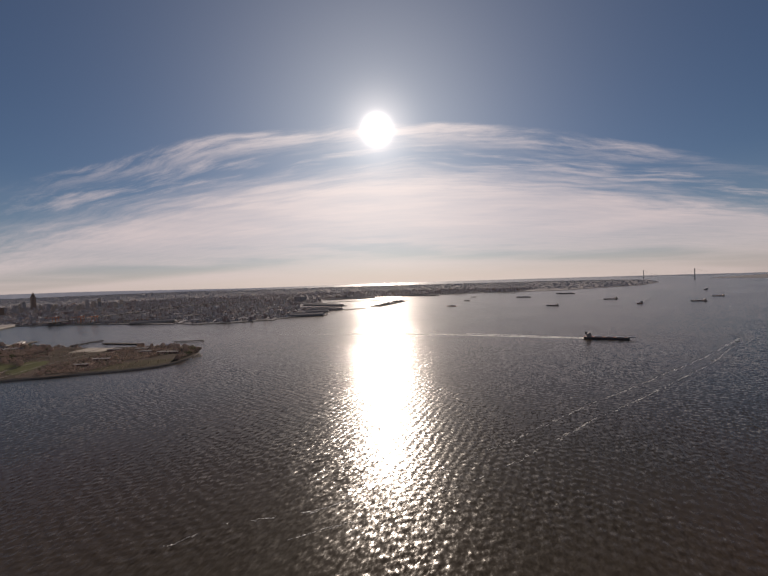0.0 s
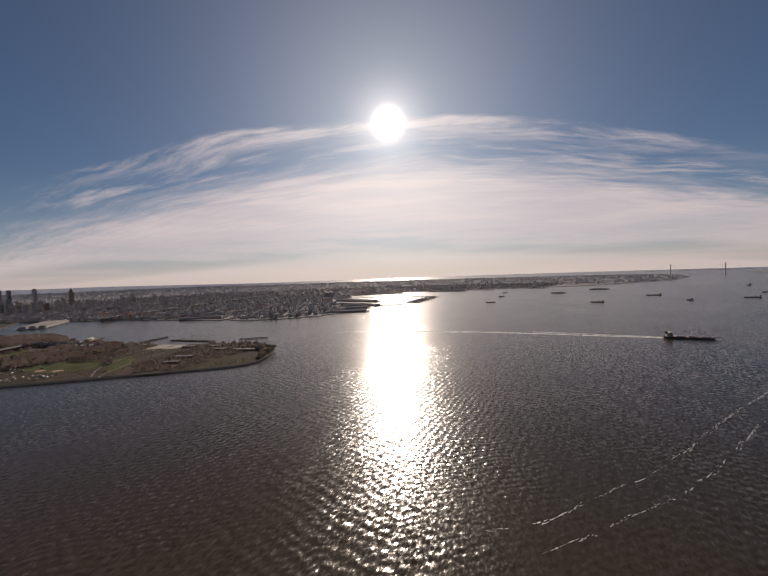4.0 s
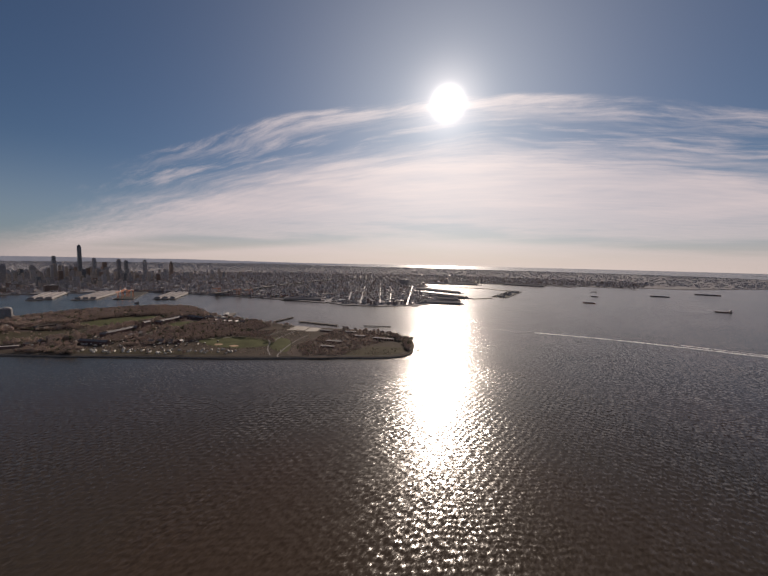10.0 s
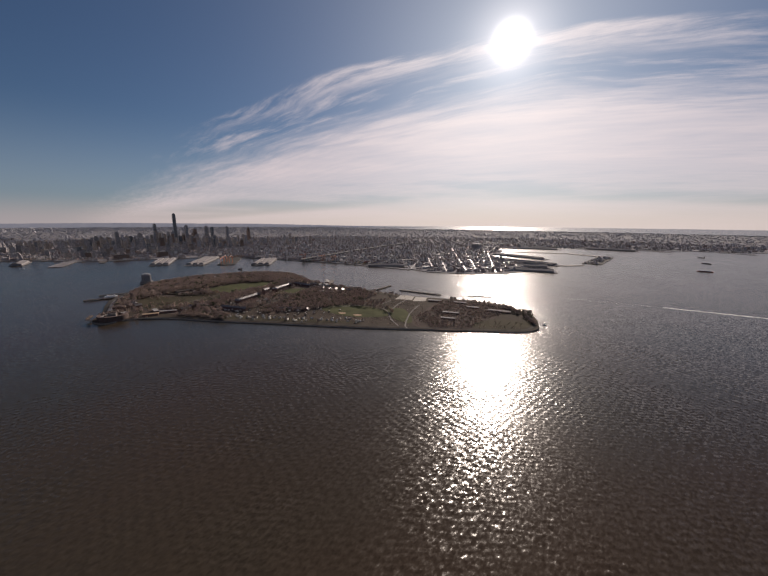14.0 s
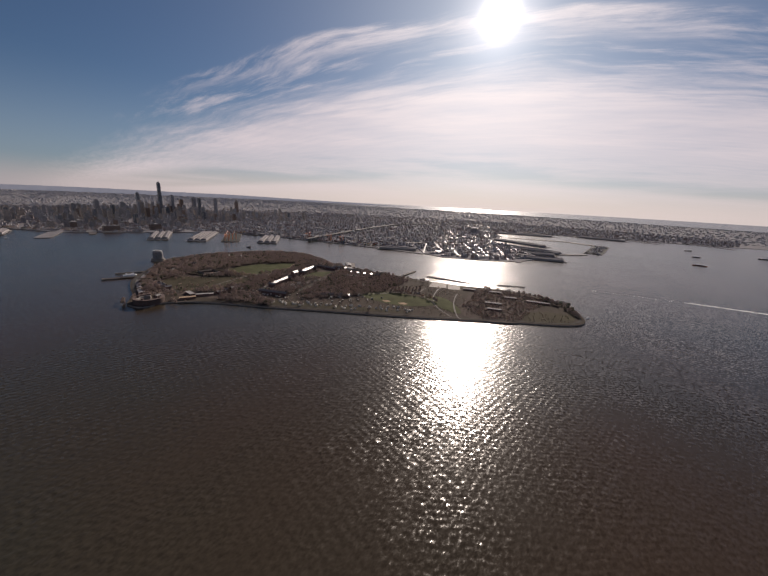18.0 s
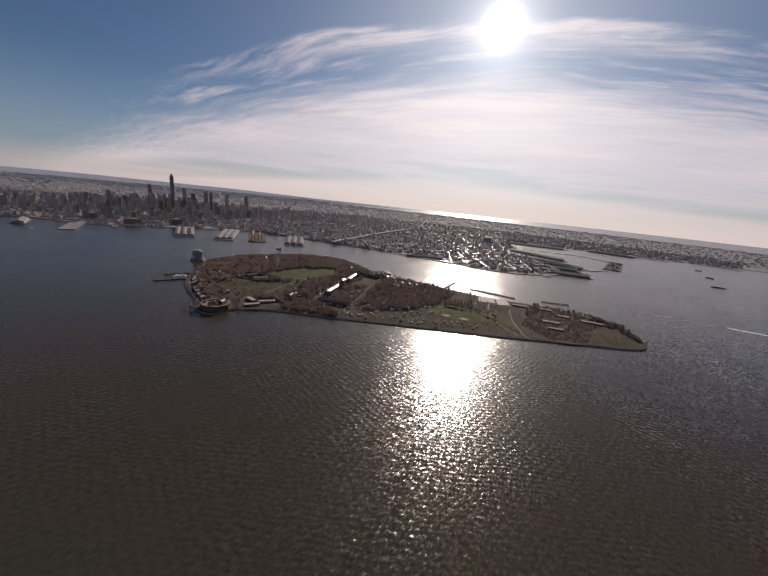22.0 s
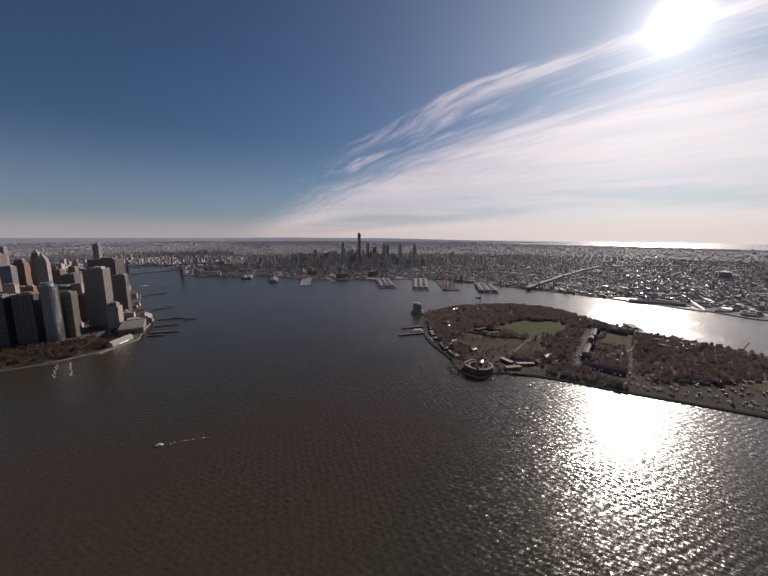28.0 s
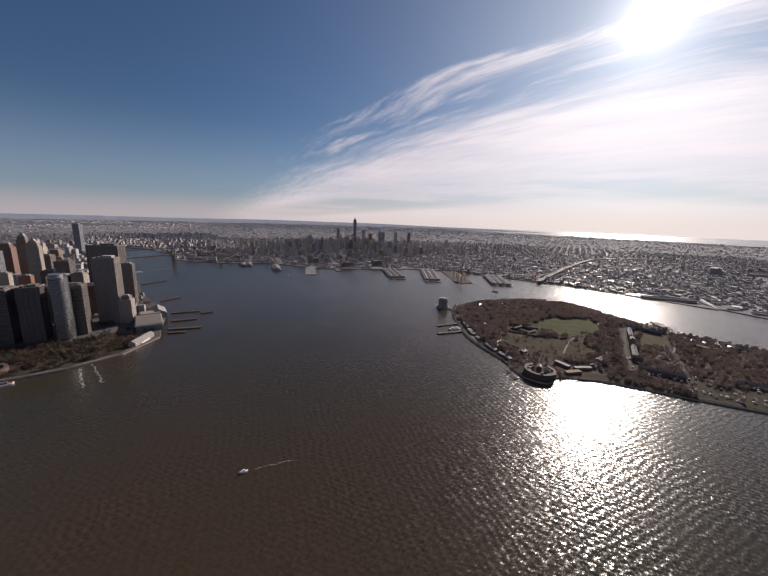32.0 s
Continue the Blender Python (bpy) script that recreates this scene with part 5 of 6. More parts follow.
# round sandstone fort with an open court
fort = thing("round_fort", "round red sandstone harbour fort with an open court", "fort", at(32, 28, 3.2))
N = 40
for name, r0, r1, z0, z1, mat in (("wall_bay", 32.0, 25.0, -3.0, 12.0, M_SAND), ("roof_bay", 24.9, 20.0, 0.0, 9.6, M_GRANITE)):
    for i in range(N):
        g = Geo()
        a0, a1 = (radians(-10 + 300 * (i + j) / N) for j in (0, 1))
        g.prism([(r * math.cos(a), r * math.sin(a)) for r, a in ((r1, a0), (r0, a0), (r0, a1), (r1, a1))], z0, z1)
        part(name, g, mat, fort)
for lvl in range(3):
    for i in range(26):
        a = radians(-4 + 286 * i / 25)
        g = Geo()
        g.box(0, 0, 0, 0.5, 1.5, 1.7, base=True)
        ob = part("gun_port", g, M_HULL, fort)
        ob.matrix_basis = at(32.0 * math.cos(a), 32.0 * math.sin(a), 1.0 + lvl * 3.8, math.degrees(a))
g = Geo()
g.round(0, 0, 0.2, 19.8, 0.2, 32)
part("court", g, M_SOIL, fort)
g = Geo()
g.gable(22, -18, 0, 16, 9, 8, 2.6, -40)
part("gatehouse", g, [M_SAND, M_SLATE], fort)
for a in (60, 150, 240):
    g = Geo()
    g.round(24 * math.cos(radians(a)), 24 * math.sin(radians(a)), 9.6, 2.6, 5.0, 10)
    part("stair_tower", g, M_SAND, fort)

# low star fort in the trees
star = thing("star_fort", "low stone star fort around a square court", "fort", at(297, -140, 3.4, 18))
ring = [(48 * (1.25 if i % 2 else 0.82) * math.cos(i * math.tau / 8 + 0.4), 48 * (1.25 if i % 2 else 0.82) * math.sin(i * math.tau / 8 + 0.4)) for i in range(8)]
for i in range(8):
    (x0, y0), (x1, y1) = ring[i], ring[(i + 1) % 8]
    g = Geo()
    g.prism([(x0, y0), (x1, y1), (x1 * 0.86, y1 * 0.86), (x0 * 0.86, y0 * 0.86)], 0, 3.6, 0, 1)
    part("rampart", g, [M_SAND, M_DRY], star)
for i in range(4):
    g = Geo()
    a = i * 90
    g.gable(24 * math.cos(radians(a)), 24 * math.sin(radians(a)), 0, 42, 9, 4.5, 2.4, a + 90)
    part("barrack", g, [M_SAND, M_TIMBER], star)

# the long barracks: two wings and an arch between
hall = thing("barracks_hall", "long brick barracks with a gleaming slate roof", "barracks", at(138, -372, 3.4, 0))
turn = math.degrees(math.atan2(-229, 200))
for along, length, high in ((-92, 96, 15), (0, 26, 22), (92, 96, 15)):
    g = Geo()
    c, s = math.cos(radians(turn)), math.sin(radians(turn))
    g.gable(along * c, along * s, 0, length, 12, high - 5, 4.2, turn)
    part("wing" if along else "gate_tower", g, [M_BRICK, M_SLATE], hall)
for along in (-140, -46, 46, 140):
    c, s = math.cos(radians(turn)), math.sin(radians(turn))
    g = Geo()
    g.gable(along * c + s * 4, along * s - c * 4, 0, 20, 11, 10, 4.2, turn + 90)
    part("cross_wing", g, [M_BRICK, M_SLATE], hall)
for along in range(-130, 131, 20):
    c, s = math.cos(radians(turn)), math.sin(radians(turn))
    g = Geo()
    g.box(along * c, along * s, 11, 1.6, 1.6, 5.0, turn)
    part("chimney", g, M_SAND, hall)
house(-28, -248, 84, 11, 8, 40, M_BRICK, M_SLATE, "long brick wing with a slate roof", "barrack wings", 3)
house(218, -527, 86, 11, 8, 23, M_BRICK, M_SLATE, "long brick wing with a slate roof", "barrack wings", 3)
for x, y in ((35, -326), (45, -351)):
    ob = thing("event_tent", "white round-topped event tent in the barracks yard", "tent", at(x, y, 3.5), "event tents")
    g = Geo()
    g.round(0, 0, 0, 7, 3.0, 12)
    part("side_wall", g, M_CANVAS, ob)
    g = Geo()
    g.round(0, 0, 3.0, 7.6, 3.6, 12, grow=0.12)
    part("canopy", g, M_CANVAS, ob)
for x, y, sx, sy, rot, mat, label in ((60, -60, 34, 11, 13, M_PALE, "low shed with a pale weathered roof"), (20, -51, 36, 11, 86, M_CLAY, "low shed with an orange sunlit roof"), (33, -91, 40, 9, 79, M_PALE, "low shed with a pale weathered roof")):
    ob = thing("work_shed", label, "shed", at(x, y, 3.4, rot), "sheds beside the round fort")
    g = Geo()
    g.box(0, 0, 0, sx, sy, 4.5)
    part("wall", g, M_BRICK, ob)
    g = Geo()
    g.box(0, 0, 4.504, sx + 1, sy + 1, 0.6, base=True)
    part("roof", g, mat, ob)

rnd = random.Random(61)
HOUSES = (("yellow clapboard officers' house with a slate roof", M_TAN), ("red brick officers' house with a slate roof", M_BRICK), ("white wooden house with a porch", M_LIME))
spots = []
for (x0, y0), (x1, y1), n in (((610, -330), (560, -540), 8), ((600, -200), (540, -330), 6), ((480, -70), (420, -160), 5), ((130, -20), (250, 20), 5), ((330, -30), (420, -60), 4), ((400, -500), (300, -540), 6), ((34, -118), (74, -196), 4),
                               ((230, -560), (100, -610), 6), ((120, -560), (20, -640), 5), ((-100, -350), (-140, -430), 4), ((540, -110), (600, -180), 4), ((440, -480), (520, -380), 5)):
    for i in range(n):
        label, wall = HOUSES[rnd.randrange(3)]
        x, y = x0 + (x1 - x0) * (i + 0.5) / n, y0 + (y1 - y0) * (i + 0.5) / n
        house(x, y, rnd.uniform(12, 20), rnd.uniform(9, 12), rnd.uniform(5.5, 8), math.degrees(math.atan2(y1 - y0, x1 - x0)) + rnd.choice((0, 0, 90)), wall, M_SLATE, label, "island houses", rnd.randrange(1, 3))
for x, y, sx, sy, rot in ((370, 16, 50, 14, -14), (308, 34, 52, 12, -12), (246, 28, 44, 12, -8), (190, 46, 52, 12, -2), (130, 44, 44, 12, 4), (180, 22, 60, 11, -4), (430, -8, 44, 12, -22), (455, -20, 36, 14, -30), (258, 42, 22, 10, -8), (255, -640, 60, 16, -20), (165, -600, 70, 16, -25), (60, -560, 60, 14, 40),
                           (-240, -800, 40, 12, 40), (-372, -745, 44, 12, 40), (-408, -702, 36, 10, 40), (-428, -874, 60, 12, 35), (-361, -840, 34, 12, 40), (-300, -850, 36, 12, 40)):
    house(x, y, sx, sy, 4.2, rot, M_BRICK, M_PALE, "long low brick store with a grey roof", "island stores", 1, pitch=0.1)
# cars in a row beside the barracks court
PAINT = ((M_WHITE, "white car parked beside the barracks lawn"), (M_HULL, "dark car parked beside the barracks lawn"), (M_STEEL, "grey car parked beside the barracks lawn"))
for i in range(12):
    paint, label = PAINT[(i * 5) % 3]
    ob = thing("parked_car", label, "car", at(112 - 20 * i / 11, -394 - 40 * i / 11, 3.75, -27), "cars parked in the barracks court")
    g = Geo()
    g.box(0, 0, 0.35, 4.5, 1.8, 0.75, grow=0.95)
    part("body", g, paint, ob)
    g = Geo()
    g.box(-0.2, 0, 1.1, 2.5, 1.6, 0.6, grow=0.72)
    part("cabin", g, M_HULL, ob)
    for dx in (-1.4, 1.4):
        for dy in (-0.8, 0.8):
            g = Geo()
            g.box(dx, dy, 0, 0.66, 0.24, 0.66)
            part("wheel", g, M_HULL, ob)

# camp tents by the western shore
for i in range(64):
    t = i / 63
    x, y = -110 - 225 * t + rnd.uniform(-16, 16), -195 - 300 * t + rnd.uniform(-16, 16)
    x, y = x + 24, y - 8
    ob = thing("camp_tent", "white canvas camp tent on dry grass", "tent", at(x, y, 3.5, rnd.uniform(0, 180)), "camp tents by the western shore")
    g = Geo()
    sx, sy = rnd.uniform(4, 6.5), rnd.uniform(3, 4.5)
    g.box(0, 0, 0, sx, sy, 1.6)
    part("wall", g, M_CANVAS, ob)
    g = Geo()
    g.box(0, 0, 1.6, sx + 0.5, sy + 0.5, 2.0, grow=0.25)
    part("canopy", g, M_CANVAS, ob)

# vans, stalls and small stores strewn over the middle of the island
for i in range(90):
    x, y = rnd.uniform(-190, 60), 0
    y = -250 + (x + 60) * 0.95 + rnd.uniform(-150, 30)
    ob = thing("market_stall" if i % 3 else "parked_van", "small pale stall with a white top" if i % 3 else "white van parked on the grass", "stall" if i % 3 else "van", at(x, y, 3.7, rnd.uniform(0, 180)), "stalls and vans on the island")
    g = Geo()
    g.box(0, 0, 0.4, 5.2, 2.2, 1.9)
    part("body", g, M_WHITE if i % 3 == 0 else M_TIMBER, ob)
    g = Geo()
    g.box(0, 0, 2.3, 5.6, 2.8, 0.9, grow=0.5, base=True)
    part("top", g, M_CANVAS, ob)
    for dx in (-1.6, 1.6):
        for dy in (-0.95, 0.95):
            g = Geo()
            g.box(dx, dy, 0, 0.8, 0.3, 0.8)
            part("wheel" if i % 3 == 0 else "leg", g, M_HULL, ob)

# ventilation tower in the water, with its causeway
vent = thing("ventilation_tower", "grey square tunnel ventilation tower on a stone islet", "tower", at(602, -12, 0, 20))
g = Geo()
g.round(0, 0, -3, 25, 6, 16)
part("islet", g, M_GRANITE, vent)
for w, z0, h, name in ((38, 3, 6, "base_storey"), (29, 9, 24, "wall"), (25, 33, 4.5, "tier"), (12, 37.5, 2.5, "roof_house")):
    g = Geo()
    n = w * 0.22
    g.prism([(-w / 2 + n, -w / 2), (w / 2 - n, -w / 2), (w / 2, -w / 2 + n), (w / 2, w / 2 - n), (w / 2 - n, w / 2), (-w / 2 + n, w / 2), (-w / 2, w / 2 - n), (-w / 2, -w / 2 + n)], z0, z0 + h)
    part(name, g, M_GRANITE if w > 30 else M_CONCRETE, vent)
for i in range(4):
    for e in (-7, 0, 7):
        g = Geo()
        g.box(14.6, e, 12, 0.6, 3.4, 17, 0)
        ob = part("louvre", g, M_STEEL, vent)
        ob.matrix_basis = at(0, 0, 0, i * 90)
pier(582, -24, 535, -48, 6, "narrow causeway to the ventilation tower", M_PAVE)


# ---- bridges, vessels, foam and the waterfront park ----
def bridge(ends, towers, deck_z, tower_h, wide, mat, label, stone):
    (ax, ay), (bx, by) = towers
    turn = math.degrees(math.atan2(by - ay, bx - ax))
    ob = thing("suspension_bridge", label, "bridge", at(ax, ay, 0, turn))
    span = math.hypot(bx - ax, by - ay)
    left, right = -ends[0], span + ends[1]
    g = Geo()
    g.box((left + right) / 2, 0, deck_z - 5, right - left, wide, 5.2, base=True)
    part("deck", g, mat, ob)
    for tx in (0, span):
        t = part("bridge_tower", (lambda q: (q.box(0, wide * 0.48, -2, 9, 7, tower_h + 2), q)[1])(Geo()), stone, ob)
        t.matrix_basis = at(tx, 0)
        for dy, z0, hh, w in ((-wide * 0.48, -2, tower_h + 2, 7), (0, tower_h - 9, 9, wide * 0.96), (0, deck_z - 8, 5, wide * 0.96)):
            g = Geo()
            g.box(0, dy, z0, 8.8 if w > 10 else 9, w, hh, base=True)
            part("tower_leg" if w < 10 else "cross_beam", g, stone, t)
    for e in (-1, 1):
        y = e * wide * 0.46
        runs = ((left, deck_z, 0, tower_h, 0), (0, tower_h, span, tower_h, tower_h - deck_z - 3), (span, tower_h, right, deck_z, 0))
        for x0, z0, x1, z1, sag in runs:
            g, n, last = Geo(), 18, None
            for i in range(n + 1):
                f = i / n
                p = (x0 + (x1 - x0) * f, z0 + (z1 - z0) * f - sag * 4 * f * (1 - f))
                if last:
                    g.poly([(last[0], y - 0.8, last[1]), (p[0], y - 0.8, p[1]), (p[0], y + 0.8, p[1] + 0.6), (last[0], y + 0.8, last[1] + 0.6)])
                    if sag:
                        g.box(p[0], y, deck_z, 0.5, 0.5, max(0.5, p[1] - deck_z))
                last = p
            part("main_cable", g, M_STEEL, ob)
    return ob


bridge((320, 320), ((1660, 1677), (2059, 1310)), 41, 84, 26, M_TIMBER, "old stone-towered suspension bridge over the river", M_GRANITE)
bridge((220, 220), ((2277, 1760), (2560, 1366)), 43, 100, 36, M_TIMBER, "blue-grey steel suspension bridge over the river", M_STEEL)
bridge((370, 370), ((-2060, -9700), (-1250, -9600)), 70, 205, 40, M_STEEL, "vast pale grey suspension bridge across the narrows", M_STEEL)


def ship(x, y, length, wide, rot, hull, label, kind="tanker", group="ships at anchor"):
    ob = thing("ship" if kind != "barge" else "barge", label, "ship" if kind != "barge" else "barge", at(x, y, 0, rot), group)
    a, b = length / 2, wide / 2
    ring = [(-a, -b * 0.8), (-a * 0.9, -b), (a * 0.72, -b), (a * 0.92, -b * 0.6), (a, 0), (a * 0.92, b * 0.6), (a * 0.72, b), (-a * 0.9, b), (-a, b * 0.8)]
    h = length * 0.03 + 1.5
    g = Geo()
    g.prism(ring, -2, h, grow=1.03)
    part("hull", g, hull, ob)
    g = Geo()
    g.prism([(p[0] * 0.97, p[1] * 0.9) for p in ring], h + 0.004, h + 0.3)
    part("deck", g, M_RUST, ob)
    if kind == "barge":
        g = Geo()
        g.box(0, 0, h + 0.3, length * 0.7, wide * 0.6, 2.5)
        part("cargo_hatch", g, M_STEEL, ob)
        return ob
    for i in range(4):
        g = Geo()
        g.box(-a * 0.35 + i * length * 0.24, 0, h + 0.3, length * 0.17, wide * 0.5, 1.8)
        part("hatch", g, M_STEEL, ob)
    g = Geo()
    g.box(-a * 0.78, 0, h + 0.3, length * 0.11, wide * 0.85, length * 0.06 + 2)
    part("deckhouse", g, M_PALE, ob)
    z = h + 0.3 + length * 0.06 + 2
    g = Geo()
    g.box(-a * 0.74, 0, z, length * 0.05, wide * 1.0, 3)
    part("bridge_deck", g, M_PALE, ob)
    g = Geo()
    g.box(-a * 0.9, 0, z - 2, length * 0.045, wide * 0.25, 7)
    part("funnel", g, M_HULL, ob)
    for fx in (-0.72, 0.1, 0.85):
        g = Geo()
        g.round(a * fx, 0, h, 0.5, length * 0.1 + 6, 6, grow=0.4)
        part("mast", g, M_STEEL, ob)
    return ob


ship(-1345, -1625, 105, 20, 197, M_HULL, "long dark tanker under way leaving a wake", group="ships under way")
ship(-990, -2640, 62, 14, 20, M_HULL, "dark anchored coaster with a white deckhouse")
ship(-1215, -3250, 80, 16, 25, M_HULL, "dark anchored freighter with a white deckhouse")
ship(-1380, -2900, 42, 12, 60, M_RUST, "small red-hulled anchored ship")
ship(-1640, -3150, 70, 15, 20, M_HULL, "dark anchored freighter with a white deckhouse")
ship(-1770, -3640, 60, 14, 15, M_HULL, "dark anchored coaster with a small deckhouse")
ship(-1790, -4600, 70, 14, 70, M_HULL, "distant dark freighter lying at anchor")
ship(-326, -2930, 46, 14, 10, M_HULL, "dark moored barge with a low house", "barge")
ship(-444, -2456, 62, 14, 15, M_RUST, "low empty moored barge", "barge")
ship(-607, -3390, 110, 18, 12, M_HULL, "long low dark moored barge", "barge")
ship(-810, -3940, 150, 20, 12, M_HULL, "long low dark moored barge", "barge")
ship(-181, -3374, 40, 12, 30, M_HULL, "small dark distant workboat at anchor")
ship(832, -396, 26, 9, 30, M_HULL, "small dark tug in the channel", group="ships under way")


def launch(x, y, rot, length, label):
    ob = thing("motor_boat", label, "boat", at(x, y, 0, rot), "small boats")
    a, b = length / 2, length * 0.15
    g = Geo()
    g.prism([(-a, -b), (a * 0.4, -b), (a, 0), (a * 0.4, b), (-a, b)], -0.6, 1.6, grow=1.06)
    part("hull", g, M_WHITE, ob)
    g = Geo()
    g.box(-a * 0.1, 0, 1.6, length * 0.4, b * 1.4, 2.0, grow=0.85)
    part("cabin", g, M_WHITE, ob)
    g = Geo()
    g.box(a * 0.14, 0, 2.2, 0.3, b * 1.2, 0.9)
    part("windscreen", g, M_HULL, ob)
    return ob


def ferry(x, y, rot, length, label):
    ob = thing("passenger_ferry", label, "ferry", at(x, y, 0, rot), "small boats")
    a, b = length / 2, length * 0.17
    g = Geo()
    g.prism([(-a, 0), (-a * 0.8, -b), (a * 0.8, -b), (a, 0), (a * 0.8, b), (-a * 0.8, b)], -0.8, 2.6, grow=1.04)
    part("hull", g, M_RUST, ob, "red painted hull")
    g = Geo()
    g.box(0, 0, 2.6, length * 0.78, b * 1.9, 3.2)
    part("car_deck", g, M_WHITE, ob)
    g = Geo()
    g.box(0, 0, 5.8, length * 0.5, b * 1.5, 2.6)
    part("deckhouse", g, M_WHITE, ob)
    for e in (-1, 1):
        g = Geo()
        g.box(e * length * 0.2, 0, 8.4, 4, b * 0.9, 2.4, grow=0.9)
        part("wheelhouse", g, M_WHITE, ob)
    g = Geo()
    g.round(0, 0, 8.4, 1.3, 4.2, 8, grow=0.9)
    part("funnel", g, M_HULL, ob)
    return ob


ferry(346, 70, 97, 44, "white ferry with a red hull lying in its slip")
launch(-1608, -1742, 248, 22, "white fast ferry throwing a long wake")
launch(-121, 612, 95, 10, "small white motor boat crossing the harbour")
launch(1390, 556, 100, 16, "small dark motor boat off the far piers")
launch(1539, 1336, 130, 40, "white passenger ferry in the river")
launch(-560, -880, 60, 9, "small work boat off the island tip")


def foam(line, wide, label, seed, gaps=0.45, step=3.0, thin=1.0):
    """A broken line of foam or painted sun glint: many small flat flecks strewn along a bent path."""
    rnd, g = random.Random(seed), Geo()
    for (x0, y0), (x1, y1) in zip(line, line[1:]):
        length = math.hypot(x1 - x0, y1 - y0)
        n = int(length / step)
        dx, dy = (x1 - x0) / length, (y1 - y0) / length
        for i in range(n):
            if noise.noise((x0 * 0.01 + i * 0.13, seed, 0)) < gaps - 0.5:
                continue
            f = (i + rnd.random()) / n
            o = rnd.gauss(0, wide * 0.35) + 4 * noise.noise((i * 0.07, seed, 3))
            x, y = x0 + (x1 - x0) * f - dy * o, y0 + (y1 - y0) * f + dx * o
            s, w = rnd.uniform(0.4, 1.6) * step * 0.6, rnd.uniform(0.25, 0.8) * thin
            pts = []
            for k in range(6):
                a = k * math.tau / 6
                u, v = math.cos(a) * s * rnd.uniform(0.6, 1.2), math.sin(a) * w * rnd.uniform(0.6, 1.2)
                pts.append((x + dx * u - dy * v, y + dy * u + dx * v, 0.25))
            g.poly(pts)
    return solid("foam_and_glint", g, M_FOAM_GLINT, label, "foam", kind="stuff")


WAKES = ([(-1180, -610), (-1197, -662), (-1241, -710), (-1302, -840), (-1329, -914), (-1364, -1029), (-1400, -1129), (-1520, -1460), (-1604, -1735)],
         [(-1250, -680), (-1328, -826), (-1353, -899), (-1389, -1016), (-1444, -1166), (-1535, -1440), (-1611, -1738)])
for i, line in enumerate(WAKES):
    foam(line, 1.8, "thin broken foam line of a passing wake", 23 + i, 0.42, 2.4, 0.5)
    foam(line, 3.2, "loose foam flecks beside a passing wake", 3 + i, 0.55, 9.0, 0.4)
foam([(-1575, -1640), (-1606, -1738)], 10, "white churned wake behind a fast ferry", 5, 0.1, 1.6)
foam([(-1290, -1605), (-1160, -1562), (-1005, -1512), (-840, -1452), (-588, -1320), (-420, -1215)], 18, "long white wake behind the tanker", 6, 0.05, 0.8)
foam([(-1290, -1612), (-1150, -1575), (-960, -1520)], 14, "long white wake behind the tanker", 7, 0.15, 1.0)
foam([(-120, 600), (-117, 575), (-115, 545)], 1.5, "short wake of a motor boat", 8, 0.3, 2.0, 0.5)
foam([(1545, 1330), (1620, 1270), (1700, 1215)], 6, "white wake of a river ferry", 9, 0.2, 2.5)
foam([(-1420, -2660), (-1560, -2730), (-1735, -2790)], 5, "faint wake beyond the anchored ships", 10, 0.4, 4)

# white flecks painting the sun glint a glass tower throws on the water
foam([(262, 972), (215, 948), (170, 922)], 3.5, "short white streak of painted sun glint off the river wall", 12, 0.1, 0.8, 1.6)
foam([(282, 960), (232, 928), (184, 898)], 2.5, "short white streak of painted sun glint off the river wall", 13, 0.2, 0.9, 1.3)

strip("foam_and_glint", [(-1295, -1608), (-1160, -1562), (-1005, -1512), (-840, -1452), (-640, -1350)], 9, 0.15, M_FOAM_GLINT, "long pale wake trailing behind the tanker", "stuff", 40, 0.6, "foam")
strip("foam_and_glint", [(-1295, -1618), (-1150, -1582), (-980, -1536)], 5, 0.15, M_FOAM_GLINT, "long pale wake trailing behind the tanker", "stuff", 40, 0.7, "foam")

# far container yard: cranes and stacks
for x, y, rot in ((1092, -345, 70), (1140, -395, 70), (1190, -370, 70), (960, -905, 40), (890, -950, 40), (1080, -820, 40)):
    ob = thing("gantry_crane", "tall orange dockside container crane", "crane", at(x, y, 3, rot), "dockside cranes")
    for dx in (-9, 9):
        for dy in (-8, 8):
            g = Geo()
            g.box(dx, dy, 0, 1.6, 1.6, 34)
            part("leg", g, M_CRANE, ob)
    for dx in (-9, 9):
        g = Geo()
        g.box(dx, 0, 33, 1.8, 18, 2.2, base=True)
        part("portal_beam", g, M_CRANE, ob)
    g = Geo()
    g.box(0, 14, 35.2, 3, 78, 2.6, base=True)
    part("boom", g, M_CRANE, ob)
    g = Geo()
    g.box(0, -4, 37.8, 5, 7, 5)
    part("machine_house", g, M_WHITE, ob)
    g = Geo()
    g.box(0, -2, 35, 1.4, 1.4, 22, grow=0.4)
    part("mast", g, M_CRANE, ob)
rnd, g = random.Random(71), Geo()
for _ in range(520):
    x, y = rnd.choice(((1450, -500), (1030, -850), (900, -980), (780, -1080)))
    x, y = x + rnd.gauss(0, 60), y + rnd.gauss(0, 45)
    if inside(x, y, BROOKLYN):
        for lvl in range(rnd.randrange(1, 4)):
            g.box(round(x / 14) * 14, round(y / 5) * 5, 3 + lvl * 2.6, 12.2, 2.4, 2.6, 0)
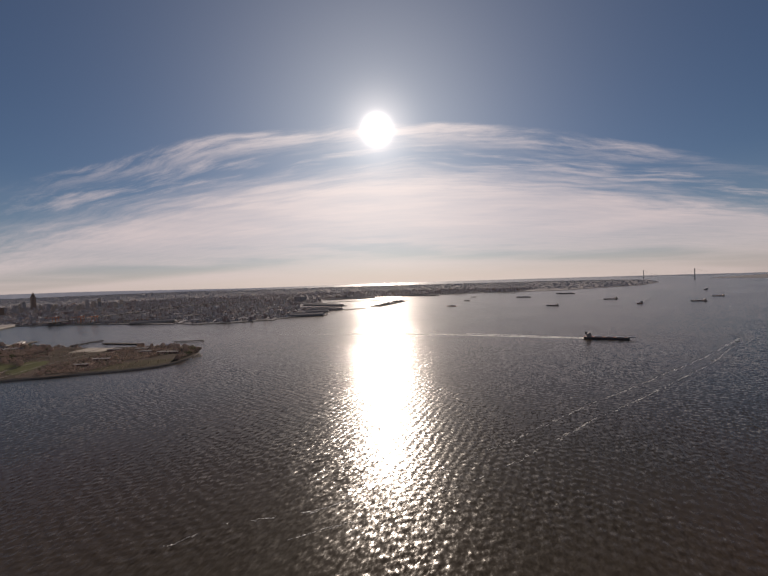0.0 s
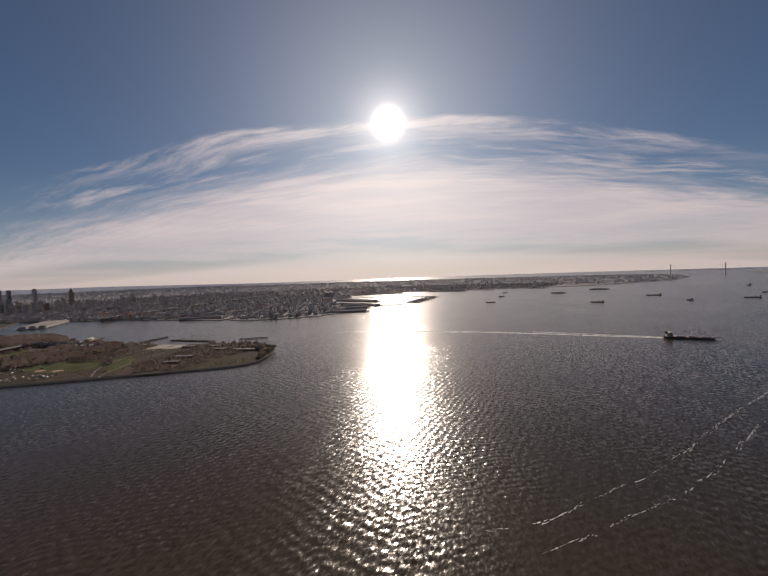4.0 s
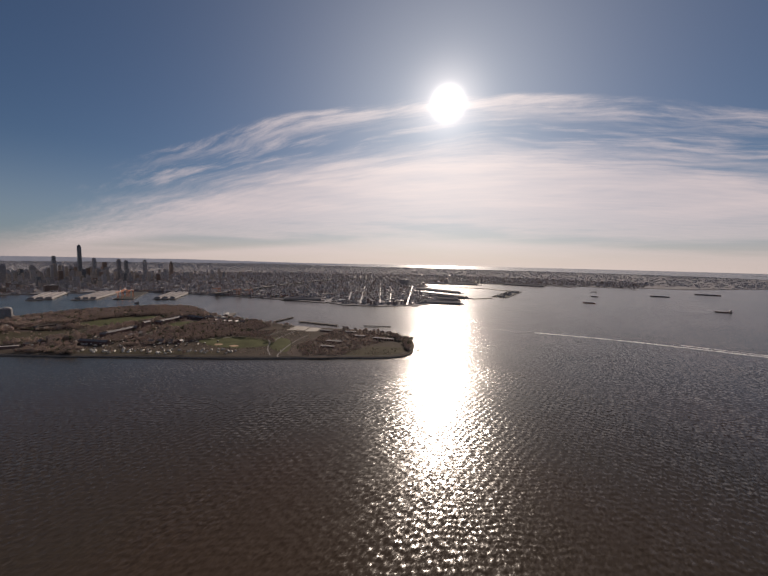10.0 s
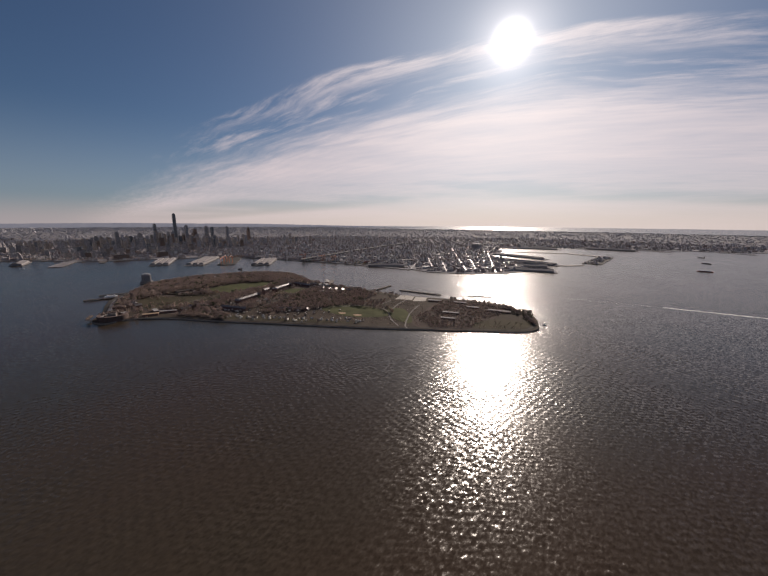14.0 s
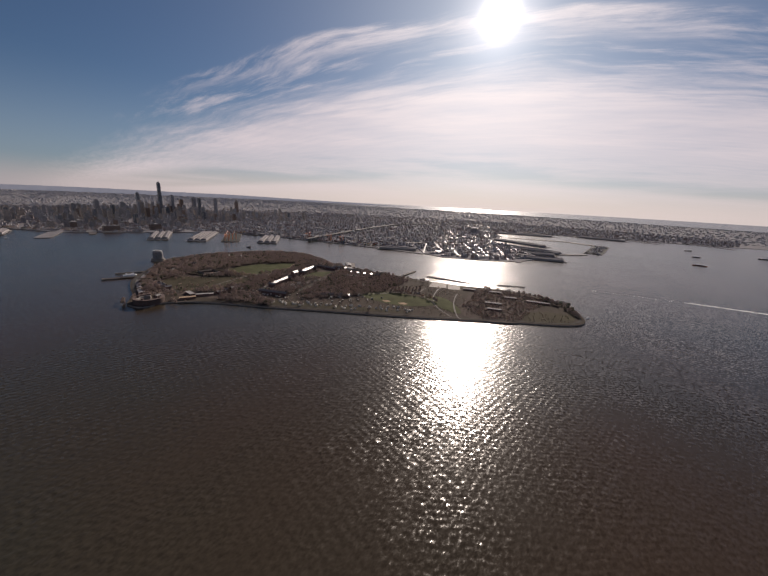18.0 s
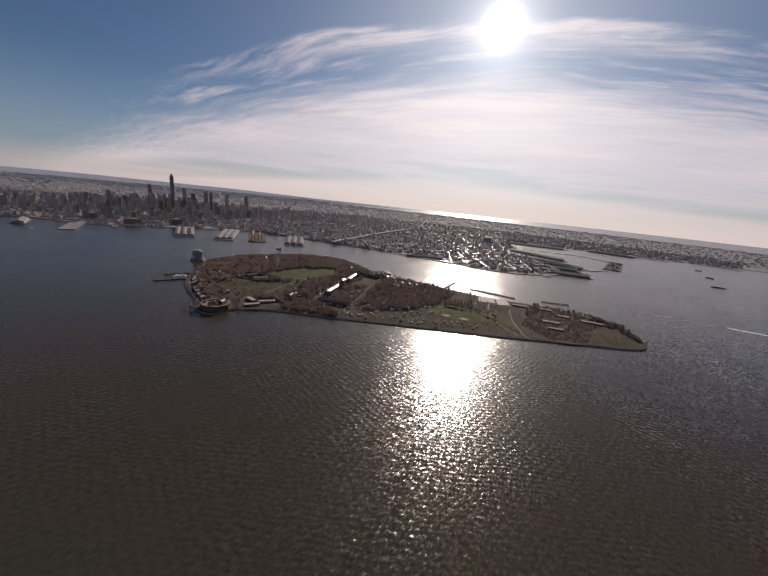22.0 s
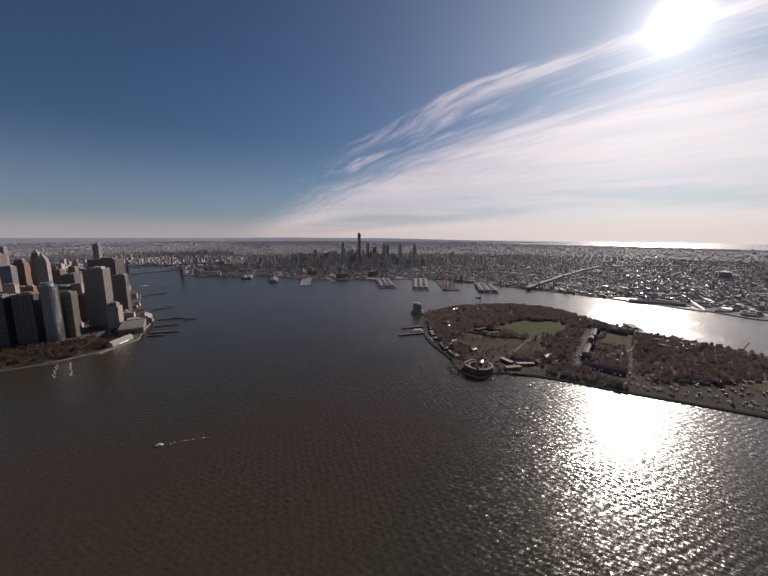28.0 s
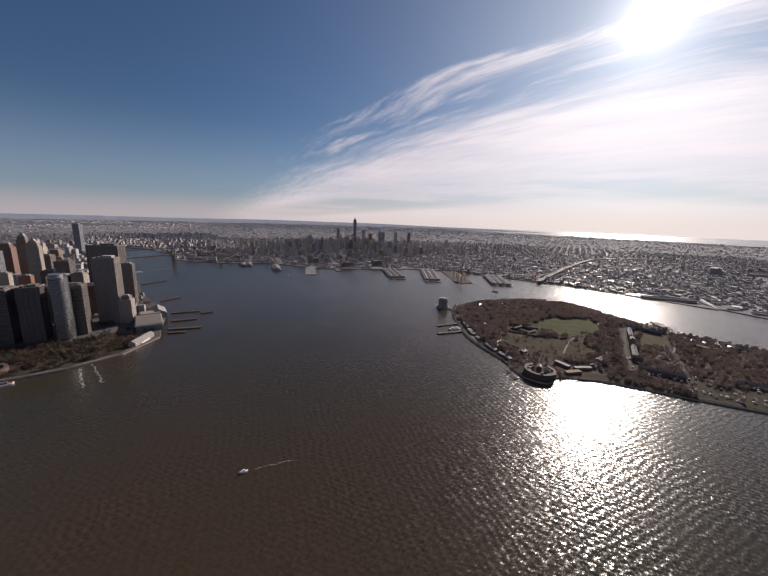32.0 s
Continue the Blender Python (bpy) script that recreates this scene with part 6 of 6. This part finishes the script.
solid("container_stacks", g, M_BOXES, "stacked steel shipping containers in many colours", "containers", kind="stuff")
# raised expressway across the far flats
road = thing("elevated_expressway", "pale raised expressway on piers", "road bridge", at(0, 0))
line = [(986, -771), (1250, -1130), (1449, -1402), (1750, -1850), (1973, -2225), (2030, -2586), (1900, -3100)]
for (x0, y0), (x1, y1) in zip(line, line[1:]):
    length, turn = math.hypot(x1 - x0, y1 - y0), math.degrees(math.atan2(y1 - y0, x1 - x0))
    g = Geo()
    g.box((x0 + x1) / 2, (y0 + y1) / 2, 16, length + 6, 26, 2.4, turn, base=True)
    sec = part("road_deck", g, M_PAVE, road)
    for i in range(int(length / 45)):
        f = (i + 0.5) / int(length / 45)
        g = Geo()
        g.box(x0 + (x1 - x0) * f, y0 + (y1 - y0) * f, 2, 3, 18, 14.2, turn)
        part("road_pier", g, M_GRANITE, sec)

# waterfront park of the old city
strip("promenade", [(160, 1245), (181, 1160), (224, 1093), (266, 998), (328, 928), (432, 890)], 9, 3.3, M_PAVE, "pale promenade behind the river wall")
patch("park_ground", [(170, 1250), (195, 1160), (236, 1090), (278, 1000), (336, 940), (440, 925), (480, 1010), (430, 1085), (415, 1170), (365, 1235), (330, 1300), (240, 1330)], 3.15, M_PARK, "leaf-strewn park ground")
ob = thing("round_fort", "low round sandstone fort with an open court in the park", "fort", at(264, 1124, 3.2))
for i in range(28):
    a0, a1 = radians(360 * i / 28), radians(360 * (i + 1) / 28)
    g = Geo()
    g.prism([(r * math.cos(a), r * math.sin(a)) for r, a in ((24, a0), (30, a0), (30, a1), (24, a1))], 0, 8)
    part("wall_bay", g, M_SAND, ob)
g = Geo()
g.round(0, 0, 0.05, 23.8, 0.2, 28)
part("court", g, M_PAVE, ob)
house(402, 911, 74, 17, 9, -12, M_LIME, M_PALE, "white stone harbour station with a red end wall", "", 1)
pier(206, 1198, 144, 1173, 24, "stone pier under a white pier house", M_GRANITE)
house(186, 1190, 70, 14, 9, 22, M_LIME, M_PALE, "white pier house with an arched hall", "", 1)
term = thing("ferry_terminal", "large ferry terminal with a grey sloping roof", "terminal", at(535, 940, 3, 20))
g = Geo()
g.box(0, 0, 0, 110, 60, 17)
part("wall", g, M_BLUE, term)
g = Geo()
g.box(0, 0, 17.004, 116, 66, 3, grow=0.9, base=True)
part("roof", g, M_PAVE, term)
g = Geo()
g.box(70, -6, 0, 34, 50, 22)
part("end_hall", g, M_LIME, term)
house(640, 950, 70, 40, 16, 22, M_STEEL, M_PALE, "ornate grey iron ferry house with slip arches", "", 1)
ship(204, 1072, 46, 11, 114, M_WHITE, "white excursion ferry moored at the river wall", "barge", "small boats")
